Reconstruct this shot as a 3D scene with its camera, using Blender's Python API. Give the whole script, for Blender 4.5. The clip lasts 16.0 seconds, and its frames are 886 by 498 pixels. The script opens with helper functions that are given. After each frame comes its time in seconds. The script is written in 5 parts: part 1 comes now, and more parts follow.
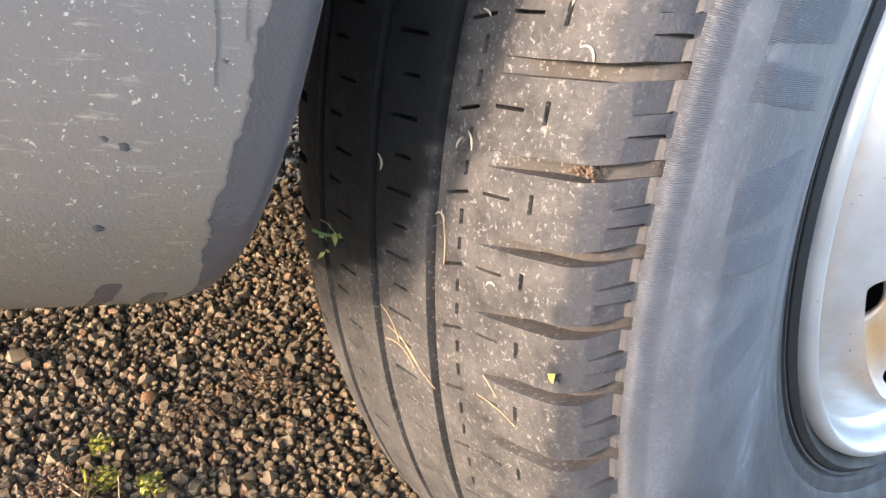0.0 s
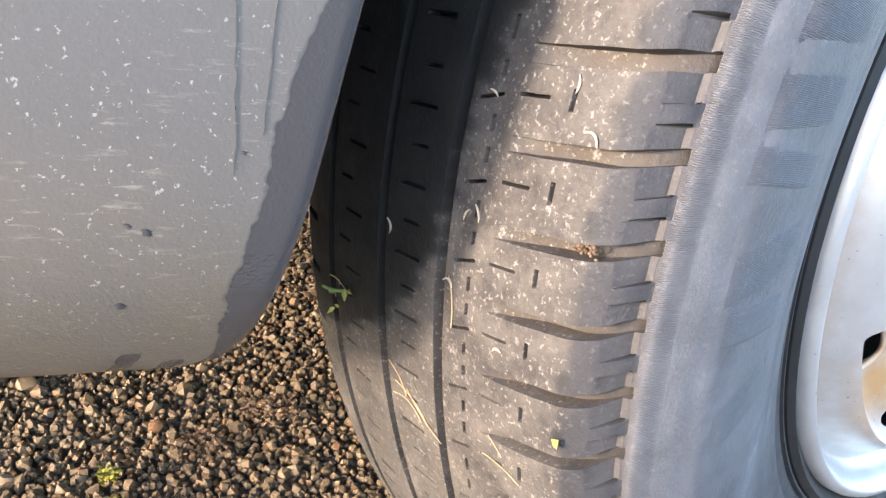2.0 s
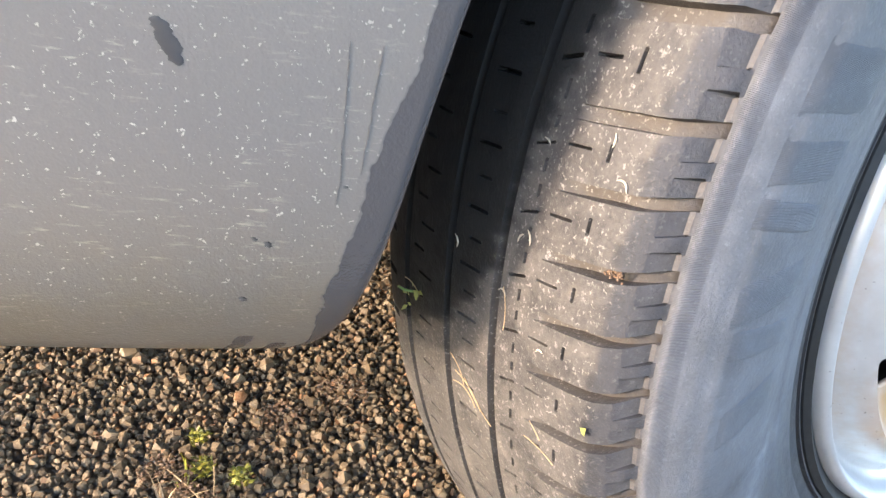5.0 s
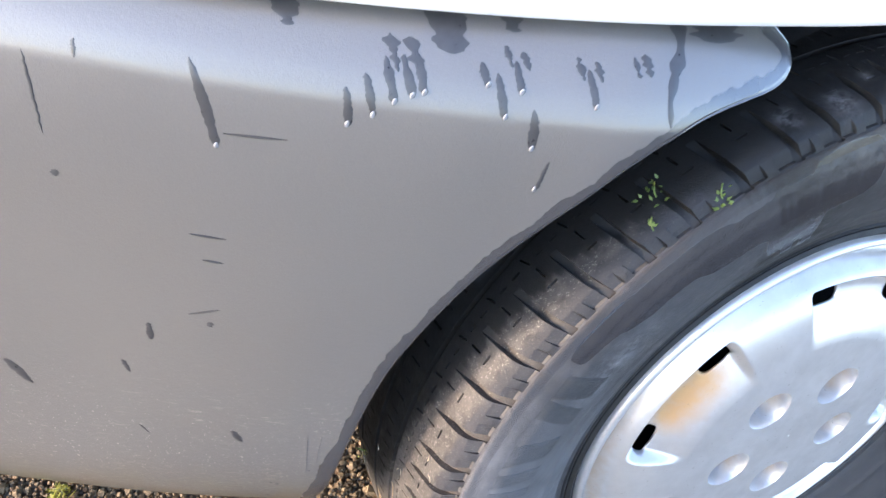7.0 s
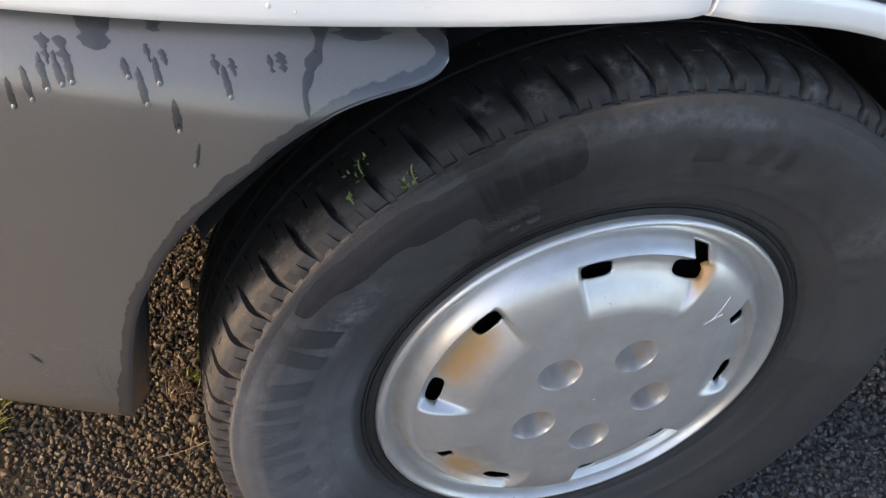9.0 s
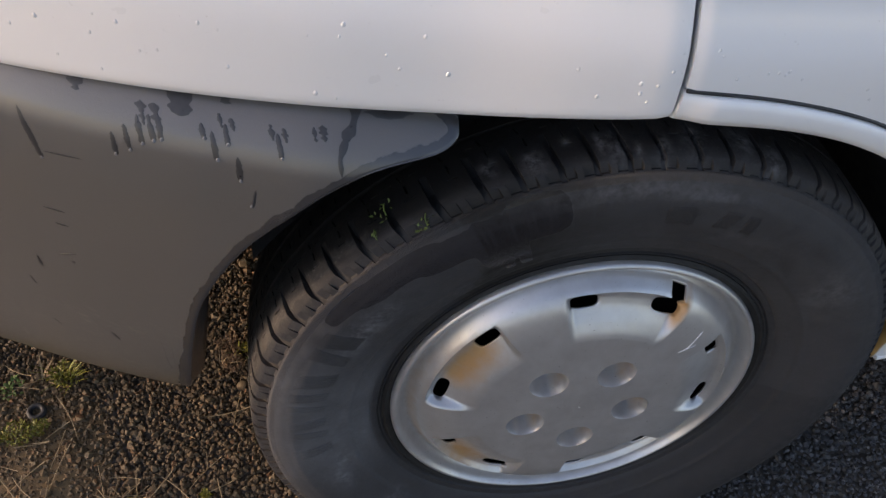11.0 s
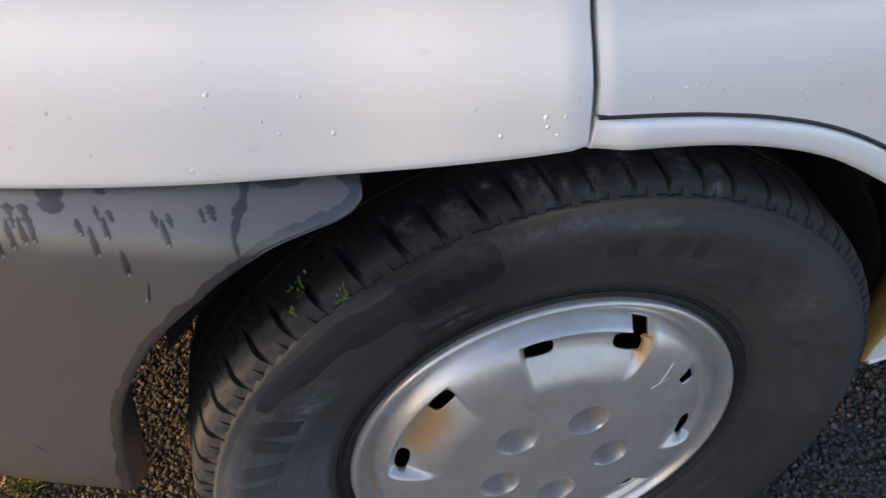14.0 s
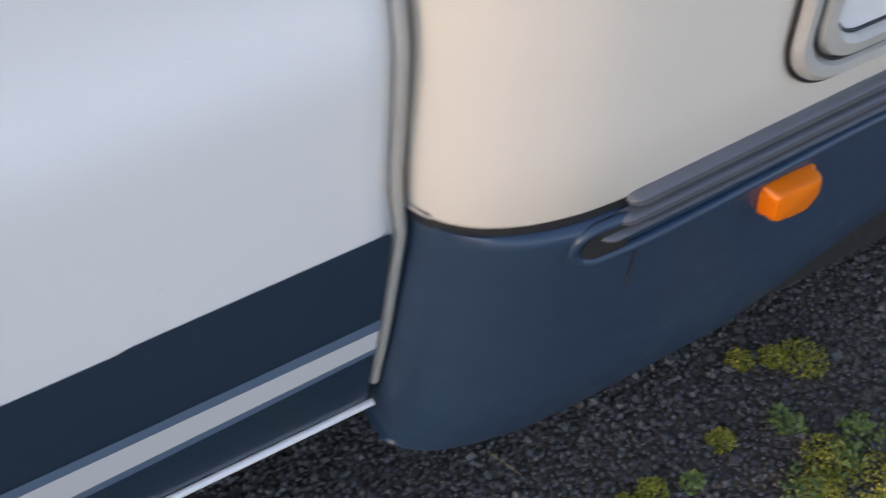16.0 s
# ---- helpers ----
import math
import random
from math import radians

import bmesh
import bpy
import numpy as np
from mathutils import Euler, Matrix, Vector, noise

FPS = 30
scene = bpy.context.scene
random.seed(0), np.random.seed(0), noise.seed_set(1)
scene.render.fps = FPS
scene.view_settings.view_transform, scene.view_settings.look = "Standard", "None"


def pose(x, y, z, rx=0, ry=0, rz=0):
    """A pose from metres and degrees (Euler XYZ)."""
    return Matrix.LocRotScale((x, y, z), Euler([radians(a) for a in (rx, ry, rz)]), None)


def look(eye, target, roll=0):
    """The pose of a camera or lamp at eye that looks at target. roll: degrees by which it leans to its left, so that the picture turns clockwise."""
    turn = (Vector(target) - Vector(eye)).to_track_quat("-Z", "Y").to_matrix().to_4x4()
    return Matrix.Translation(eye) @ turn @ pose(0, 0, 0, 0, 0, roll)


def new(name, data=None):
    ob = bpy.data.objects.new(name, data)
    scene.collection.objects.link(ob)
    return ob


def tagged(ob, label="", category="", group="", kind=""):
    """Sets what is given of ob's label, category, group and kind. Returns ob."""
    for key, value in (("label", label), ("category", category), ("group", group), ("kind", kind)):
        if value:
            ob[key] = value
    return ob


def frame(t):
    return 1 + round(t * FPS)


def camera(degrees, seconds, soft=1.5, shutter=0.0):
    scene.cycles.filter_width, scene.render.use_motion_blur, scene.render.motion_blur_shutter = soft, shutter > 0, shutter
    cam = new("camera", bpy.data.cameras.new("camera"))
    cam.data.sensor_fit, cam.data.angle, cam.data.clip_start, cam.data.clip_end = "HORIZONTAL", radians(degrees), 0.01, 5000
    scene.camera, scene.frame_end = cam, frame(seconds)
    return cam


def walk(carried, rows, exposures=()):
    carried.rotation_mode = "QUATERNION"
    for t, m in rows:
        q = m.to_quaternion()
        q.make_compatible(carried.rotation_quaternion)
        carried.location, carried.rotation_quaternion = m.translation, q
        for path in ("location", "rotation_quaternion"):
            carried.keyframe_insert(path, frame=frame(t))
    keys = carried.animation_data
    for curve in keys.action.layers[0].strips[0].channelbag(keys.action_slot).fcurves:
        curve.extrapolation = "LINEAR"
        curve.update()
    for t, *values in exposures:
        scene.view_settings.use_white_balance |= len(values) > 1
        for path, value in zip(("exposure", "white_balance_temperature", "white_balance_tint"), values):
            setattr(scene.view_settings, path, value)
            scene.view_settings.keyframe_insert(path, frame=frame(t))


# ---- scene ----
cam = camera(53.35, 16.0, soft=1.35, shutter=0.15)
PATH = [
    (0.0, -0.4984, -0.1062, 0.3662, 67.51, -8.04, -42.63),
    (0.5, -0.5010, -0.1047, 0.3724, 67.58, -8.02, -42.79),
    (1.0, -0.4970, -0.1039, 0.3748, 67.16, -8.05, -42.70),
    (1.5, -0.4960, -0.1076, 0.3781, 67.26, -8.07, -42.20),
    (2.0, -0.5021, -0.1044, 0.3844, 68.03, -8.23, -42.35),
    (2.5, -0.5030, -0.1080, 0.3876, 68.12, -8.18, -42.22),
    (3.0, -0.5052, -0.1059, 0.3855, 68.34, -8.12, -42.09),
    (3.5, -0.5064, -0.1052, 0.3804, 68.32, -8.05, -41.57),
    (4.0, -0.5069, -0.1044, 0.3789, 68.22, -7.96, -41.25),
    (4.2, -0.5072, -0.1044, 0.3795, 67.98, -7.80, -41.01),
    (6.3, -0.5807, -0.2415, 0.6305, 58.08, -11.17, -26.89),
    (6.5, -0.5788, -0.2512, 0.6869, 55.95, -10.67, -26.67),
    (7.0, -0.5894, -0.2855, 0.8114, 53.51, -11.53, -27.71),
    (7.5, -0.5107, -0.3360, 0.8532, 53.07, -11.48, -25.47),
    (8.0, -0.4276, -0.3790, 0.8900, 51.84, -9.69, -20.76),
    (8.5, -0.3781, -0.4001, 0.8905, 50.06, -8.54, -19.71),
    (10.8, -0.3646, -0.4882, 1.0516, 44.21, -8.75, -13.16),
    (11.0, -0.3680, -0.4822, 1.0408, 44.93, -8.90, -12.74),
    (11.5, -0.3802, -0.4538, 1.0360, 43.89, -9.38, -11.80),
    (12.0, -0.3595, -0.4573, 1.0255, 42.61, -8.99, -11.23),
    (12.5, -0.3576, -0.4460, 1.0138, 41.86, -8.03, -11.60),
    (13.0, -0.3752, -0.4399, 1.0130, 42.32, -6.88, -12.52),
    (13.5, -0.3578, -0.4411, 1.0110, 45.33, -5.17, -14.91),
    (14.0, -0.2923, -0.4428, 1.0236, 47.47, -3.52, -17.56),
    (14.5, -0.1262, -0.3960, 0.9988, 46.86, -4.25, -20.00),
    (15.0, 0.1061, -0.4832, 1.0413, 46.22, -0.01, -22.65),
    (15.3, 0.3763, -0.5032, 1.0858, 44.83, 2.84, -24.47),
    (15.5, 0.5377, -0.4771, 1.0891, 44.61, 0.65, -26.35),
    (15.8, 0.8437, -0.4811, 1.0836, 42.42, 5.14, -24.40),
    (16.0, 1.0039, -0.4465, 1.0575, 40.30, 4.49, -27.03),
]
walk(cam, [(t, pose(x, y, z, rx, ry, rz)) for t, x, y, z, rx, ry, rz in PATH],
     exposures=[(0, 3.25, 6180, 16), (2, 3.4, 6180, 16), (4.2, 3.4, 6180, 15), (6.3, 3.4, 6130, 14), (6.6, 3.4, 6130, 14), (7, 3.15, 6130, 17), (7.6, 1.75, 6670, 17), (8, 1.5, 6770, 17), (8.5, 2.05, 6870, 17),
                (10.8, 1.05, 7170, 22), (11.5, 1.35, 7170, 21), (12, 1.8, 7170, 21), (12.5, 1.65, 7220, 21), (13, 1.45, 7220, 21), (13.5, 1.4, 7220, 21), (14, 1.35, 7070, 21), (14.5, 1.3, 7070, 21), (15, 1.65, 7320, 21), (16, 1.6, 7170, 21)])


# ---- light ----
SUN_AZ, SUN_EL = radians(174), radians(11)
sun_way = Vector((math.cos(SUN_EL) * math.cos(SUN_AZ), math.cos(SUN_EL) * math.sin(SUN_AZ), math.sin(SUN_EL)))
world = bpy.data.worlds.new("sky")
scene.world = world
world.use_nodes = True
wn = world.node_tree
sky = wn.nodes.new("ShaderNodeTexSky")
sky.sky_type = "NISHITA"
sky.sun_disc = False
sky.sun_elevation = radians(20)
sky.sun_rotation = radians(90) - SUN_AZ
sky.air_density, sky.dust_density, sky.ozone_density = 1.0, 0.9, 1.2
wn.links.new(sky.outputs[0], wn.nodes["Background"].inputs[0])
wn.nodes["Background"].inputs[1].default_value = 0.14
sun = new("sun", bpy.data.lights.new("sun", "SUN"))
sun.data.energy, sun.data.angle, sun.data.color = 1.4, radians(7.0), (1.0, 0.80, 0.58)
sun.matrix_world = look(sun_way * 20, (0, 0, 0))


# ---- material helpers ----
def material(name, rough=0.6, metal=0.0, coat=0.0):
    m = bpy.data.materials.new(name)
    m.use_nodes = True
    nt = m.node_tree
    b = nt.nodes["Principled BSDF"]
    b.inputs["Roughness"].default_value = rough
    b.inputs["Metallic"].default_value = metal
    b.inputs["Coat Weight"].default_value = coat
    b.inputs["Coat Roughness"].default_value = 0.06
    return m, nt, b


def node(nt, kind, **values):
    n = nt.nodes.new("ShaderNode" + kind)
    for k, v in values.items():
        if k in n.inputs:
            n.inputs[k].default_value = v
        else:
            setattr(n, k, v)
    return n


def noise_tex(nt, scale, detail=4.0, rough=0.55, vec=None, coord="Object"):
    if vec is None:
        vec = node(nt, "TexCoord").outputs[coord]
    n = node(nt, "TexNoise", Scale=scale, Detail=detail, Roughness=rough)
    nt.links.new(vec, n.inputs["Vector"])
    return n.outputs["Fac"]


def ramp(nt, fac, stops):
    n = nt.nodes.new("ShaderNodeValToRGB")
    el = n.color_ramp.elements
    while len(el) < len(stops):
        el.new(0.5)
    for e, (p, c) in zip(el, stops):
        e.position = p
        e.color = (*c, 1) if len(c) == 3 else c
    nt.links.new(fac, n.inputs[0])
    return n.outputs[0]


def grey(v):
    return (v, v, v)


def mix(nt, fac, a, b, blend="MIX"):
    n = node(nt, "Mix", data_type="RGBA", blend_type=blend)
    for sock, v in ((n.inputs[0], fac), (n.inputs[6], a), (n.inputs[7], b)):
        if isinstance(v, (int, float)):
            sock.default_value = v
        elif isinstance(v, tuple):
            sock.default_value = (*v, 1)
        else:
            nt.links.new(v, sock)
    return n.outputs[2]


def calc(nt, op, a, b=0.0, clamp=False):
    n = node(nt, "Math", operation=op, use_clamp=clamp)
    for sock, v in zip(n.inputs, (a, b)):
        if isinstance(v, (int, float)):
            sock.default_value = v
        else:
            nt.links.new(v, sock)
    return n.outputs[0]


def attr(nt, name):
    return node(nt, "Attribute", attribute_name=name)


def bump(nt, bsdf, height, strength=0.3, dist=0.001, normal=None):
    n = node(nt, "Bump", Strength=strength, Distance=dist)
    nt.links.new(height, n.inputs["Height"])
    if normal is not None:
        nt.links.new(normal, n.inputs["Normal"])
    nt.links.new(n.outputs[0], bsdf.inputs["Normal"])
    return n.outputs[0]


# ---- mesh helpers ----
def mesh(name, verts, faces, mat, parent=None, label="", sharp=35, attrs=None, mats=None, face_mat=None):
    me = bpy.data.meshes.new(name)
    me.from_pydata([tuple(v) for v in verts], [], [tuple(f) for f in faces])
    for m in (mats or [mat]):
        me.materials.append(m)
    if face_mat is not None:
        me.polygons.foreach_set("material_index", np.asarray(face_mat, dtype=np.int32))
    me.polygons.foreach_set("use_smooth", np.ones(len(me.polygons), dtype=bool))
    for k, v in (attrs or {}).items():
        v = np.asarray(v, dtype=np.float32)
        if v.ndim == 1:
            me.attributes.new(k, "FLOAT", "POINT").data.foreach_set("value", v)
        else:
            me.attributes.new(k, "FLOAT_VECTOR", "POINT").data.foreach_set("vector", v.ravel())
    me.update()
    if sharp:
        me.set_sharp_from_angle(angle=radians(sharp))
    ob = new(name, me)
    if parent is not None:
        ob.parent = parent
    if label:
        ob["label"] = label
    return ob


def part(name, bm, mat, parent, label="", sharp=35):
    me = bpy.data.meshes.new(name)
    bm.to_mesh(me)
    bm.free()
    me.materials.append(mat)
    me.polygons.foreach_set("use_smooth", np.ones(len(me.polygons), dtype=bool))
    me.set_sharp_from_angle(angle=radians(sharp))
    ob = new(name, me)
    ob.parent = parent
    if label:
        ob["label"] = label
    return ob


def grid_faces(nu, nv, close_u=False, close_v=False):
    i = np.arange(nu if close_u else nu - 1)[:, None]
    j = np.arange(nv if close_v else nv - 1)[None, :]
    i2, j2 = (i + 1) % nu, (j + 1) % nv
    f = np.stack([i * nv + j, i2 * nv + j, i2 * nv + j2, i * nv + j2], -1)
    return f.reshape(-1, 4)


def thicken(ob, t, offset=-1.0):
    m = ob.modifiers.new("thickness", "SOLIDIFY")
    m.thickness, m.offset = t, offset
    return ob


def tube(path, radius, sides=8, ends=True):
    """Vertices and faces of a tube along a path; radius may vary."""
    p = np.asarray(path, float)
    n = len(p)
    r = np.full(n, radius) if np.isscalar(radius) else np.asarray(radius, float)
    t = np.gradient(p, axis=0)
    t /= np.linalg.norm(t, axis=1)[:, None] + 1e-12
    up = np.array([0.31, 0.17, 0.93])
    a = np.cross(t, up)
    a /= np.linalg.norm(a, axis=1)[:, None] + 1e-12
    b = np.cross(t, a)
    ang = np.linspace(0, 2 * np.pi, sides, endpoint=False)
    v = p[:, None, :] + r[:, None, None] * (np.cos(ang)[None, :, None] * a[:, None, :] + np.sin(ang)[None, :, None] * b[:, None, :])
    f = [tuple(q) for q in grid_faces(n, sides, close_v=True)]
    if ends:
        f += [tuple(range(sides))[::-1], tuple((n - 1) * sides + k for k in range(sides))]
    return v.reshape(-1, 3), f


def ease(a, b, x):
    t = np.clip((np.asarray(x, float) - a) / (b - a), 0, 1)
    return t * t * (3 - 2 * t)


def smooth_interp(x, xs, ys):
    """Cubic through the given knots, with no overshoot worth the name."""
    xs, ys, x = np.asarray(xs, float), np.asarray(ys, float), np.asarray(x, float)
    d = np.diff(ys) / np.diff(xs)
    m = np.concatenate([[d[0]], np.where(d[1:] * d[:-1] > 0, 2 * d[1:] * d[:-1] / (d[1:] + d[:-1] + 1e-12), 0), [d[-1]]])
    x = np.clip(x, xs[0], xs[-1])
    k = np.clip(np.searchsorted(xs, x) - 1, 0, len(xs) - 2)
    h = xs[k + 1] - xs[k]
    s = (x - xs[k]) / h
    return (2 * s**3 - 3 * s**2 + 1) * ys[k] + (s**3 - 2 * s**2 + s) * h * m[k] + (-2 * s**3 + 3 * s**2) * ys[k + 1] + (s**3 - s**2) * h * m[k + 1]


rng = np.random.default_rng(7)

# ---- materials ----
def rubber_material():
    m, nt, b = material("tyre_rubber", 0.62)
    tc = attr(nt, "tc").outputs["Vector"]
    sx = node(nt, "SeparateXYZ")
    nt.links.new(tc, sx.inputs[0])
    dust = noise_tex(nt, 70, 7, 0.7)
    fine = noise_tex(nt, 800, 4, 0.65)
    mid = noise_tex(nt, 260, 4, 0.65)
    blotch = noise_tex(nt, 18, 4, 0.6)
    tread = attr(nt, "tread").outputs["Fac"]
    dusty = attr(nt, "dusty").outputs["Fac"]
    # grey dust film, with sky sheen painted in on the sidewall's front
    film_sheen = attr(nt, "film_sheen").outputs["Fac"]
    smear_sheen = attr(nt, "smear_sheen").outputs["Fac"]
    amount = calc(nt, "MULTIPLY", ramp(nt, dust, [(0.36, grey(0.0)), (0.66, grey(1.0))]), ramp(nt, blotch, [(0.3, grey(0.35)), (0.68, grey(1.0))]))
    grain = calc(nt, "ADD", calc(nt, "MULTIPLY", ramp(nt, mid, [(0.36, grey(0.0)), (0.66, grey(1.0))]), 0.45), calc(nt, "MULTIPLY", fine, 0.5))
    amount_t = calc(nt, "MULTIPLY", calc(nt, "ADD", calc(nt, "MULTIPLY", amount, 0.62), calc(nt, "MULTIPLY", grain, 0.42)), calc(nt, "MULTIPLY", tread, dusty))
    base = mix(nt, fine, mix(nt, tread, (0.016, 0.0160, 0.0172), (0.009, 0.009, 0.010)), mix(nt, tread, (0.031, 0.031, 0.034), (0.021, 0.021, 0.023)))
    base = mix(nt, calc(nt, "MULTIPLY", attr(nt, "wiped").outputs["Fac"], grain), base, (0.026, 0.028, 0.035))
    film_sheen_mix = calc(nt, "MULTIPLY", calc(nt, "MULTIPLY", film_sheen, calc(nt, "ADD", calc(nt, "MULTIPLY", amount, 0.7), calc(nt, "ADD", calc(nt, "MULTIPLY", grain, 0.35), 0.45))), 0.48)
    side = mix(nt, calc(nt, "ADD", calc(nt, "MULTIPLY", amount, calc(nt, "ADD", calc(nt, "MULTIPLY", tread, -0.03), 0.06)), film_sheen_mix), base, (0.150, 0.150, 0.158))
    col = mix(nt, amount_t, side, (0.100, 0.089, 0.078))
    # wet tread behind the bumper, its shade painted in near black
    bumper_shade = attr(nt, "inner_shade").outputs["Fac"]
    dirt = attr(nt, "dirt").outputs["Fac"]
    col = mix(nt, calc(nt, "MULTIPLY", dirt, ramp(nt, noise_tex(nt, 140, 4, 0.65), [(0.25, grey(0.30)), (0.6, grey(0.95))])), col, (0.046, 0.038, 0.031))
    spots = ramp(nt, noise_tex(nt, 640, 3, 0.6), [(0.59, grey(0.0)), (0.68, grey(1.0))])
    big_spots = ramp(nt, noise_tex(nt, 210, 5, 0.75), [(0.60, grey(0.0)), (0.70, grey(1.0))])
    spots = calc(nt, "ADD", calc(nt, "MULTIPLY", spots, 0.55), calc(nt, "MULTIPLY", big_spots, 0.5), True)
    col = mix(nt, calc(nt, "MULTIPLY", spots, calc(nt, "MULTIPLY", tread, calc(nt, "ADD", calc(nt, "MULTIPLY", dusty, 0.75), 0.16))), col, (0.24, 0.222, 0.20))
    col = mix(nt, calc(nt, "MULTIPLY", bumper_shade, 0.95), col, mix(nt, dust, (0.005, 0.005, 0.0055), (0.017, 0.016, 0.0145)))
    col = mix(nt, calc(nt, "MULTIPLY", spots, calc(nt, "MULTIPLY", film_sheen, 0.35)), col, (0.22, 0.22, 0.23))
    wet = attr(nt, "wet").outputs["Fac"]
    wetn = ramp(nt, calc(nt, "ADD", wet, calc(nt, "MULTIPLY", noise_tex(nt, 60, 4, 0.6), 0.40)), [(0.60, grey(0.0)), (0.66, grey(1.0))])
    col = mix(nt, calc(nt, "MULTIPLY", wetn, 0.62), col, (0.013, 0.014, 0.018))
    smear_sheen_mix = calc(nt, "MULTIPLY", smear_sheen, ramp(nt, noise_tex(nt, 95, 6, 0.7), [(0.40, grey(0.0)), (0.66, grey(0.9))]))
    col = mix(nt, smear_sheen_mix, col, (0.17, 0.17, 0.18))
    # sipe floors blackened, so the shade in the slits is in the colour
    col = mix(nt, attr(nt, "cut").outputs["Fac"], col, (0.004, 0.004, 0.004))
    nt.links.new(mix(nt, tread, grey(0.42), grey(0.24)), b.inputs["Specular IOR Level"])
    nt.links.new(col, b.inputs["Base Color"])
    rough = ramp(nt, dust, [(0.3, grey(0.46)), (0.7, grey(0.8))])
    rough = mix(nt, wetn, rough, grey(0.26))
    nt.links.new(rough, b.inputs["Roughness"])
    serr = node(nt, "Math", operation="SINE")
    nt.links.new(calc(nt, "MULTIPLY", sx.outputs[0], 2 * math.pi * 3500), serr.inputs[0])
    h = calc(nt, "MULTIPLY", serr.outputs[0], attr(nt, "serration").outputs["Fac"])
    h = calc(nt, "ADD", calc(nt, "MULTIPLY", h, 0.85), calc(nt, "ADD", calc(nt, "MULTIPLY", fine, 0.8), calc(nt, "ADD", calc(nt, "MULTIPLY", dust, 1.0), calc(nt, "MULTIPLY", mid, 0.8))))
    bump(nt, b, h, 0.6, 0.0007)
    return m


def cap_material():
    m, nt, b = material("silver_lacquer", 0.34, 0.7)
    rust = attr(nt, "rust").outputs["Fac"]
    n = noise_tex(nt, 90, 5, 0.6)
    grime = noise_tex(nt, 22, 5, 0.65)
    col = mix(nt, ramp(nt, grime, [(0.35, grey(0.0)), (0.75, grey(1.0))]), (0.58, 0.58, 0.58), (0.46, 0.455, 0.45))
    r = ramp(nt, calc(nt, "ADD", rust, calc(nt, "MULTIPLY", calc(nt, "SUBTRACT", n, 0.5), 0.55)), [(0.25, grey(0.0)), (0.95, grey(0.95))])
    col = mix(nt, r, col, mix(nt, n, (0.30, 0.15, 0.045), (0.46, 0.28, 0.12)))
    flecks = ramp(nt, noise_tex(nt, 420, 2), [(0.71, grey(0.0)), (0.75, grey(1.0))])
    col = mix(nt, calc(nt, "MULTIPLY", flecks, 0.6), col, (0.10, 0.08, 0.06))
    nt.links.new(col, b.inputs["Base Color"])
    nt.links.new(calc(nt, "SUBTRACT", 0.68, calc(nt, "MULTIPLY", r, 0.64)), b.inputs["Metallic"])
    nt.links.new(ramp(nt, n, [(0.3, grey(0.34)), (0.8, grey(0.46))]), b.inputs["Roughness"])
    bump(nt, b, noise_tex(nt, 1500, 2), 0.08, 0.0004)
    return m


def paint_material(name, col_a, col_b, rough=0.32, coat=0.6, dirt=0.25):
    m, nt, b = material(name, rough, 0.0, coat)
    n = noise_tex(nt, 3.0, 4)
    c = mix(nt, n, col_a, col_b)
    specks = ramp(nt, noise_tex(nt, 210, 3, 0.6), [(0.70, grey(0.0)), (0.78, grey(1.0))])
    c = mix(nt, calc(nt, "MULTIPLY", specks, dirt), c, (0.30, 0.28, 0.25))
    nt.links.new(c, b.inputs["Base Color"])
    nt.links.new(ramp(nt, noise_tex(nt, 25, 4), [(0.3, grey(rough * 0.85)), (0.7, grey(rough * 1.25))]), b.inputs["Roughness"])
    bump(nt, b, noise_tex(nt, 900, 2), 0.03, 0.0003)
    return m


def stretched(nt, sx, sy, sz):
    v = node(nt, "VectorMath", operation="MULTIPLY")
    nt.links.new(node(nt, "TexCoord").outputs["Object"], v.inputs[0])
    v.inputs[1].default_value = (sx, sy, sz)
    return v.outputs[0]


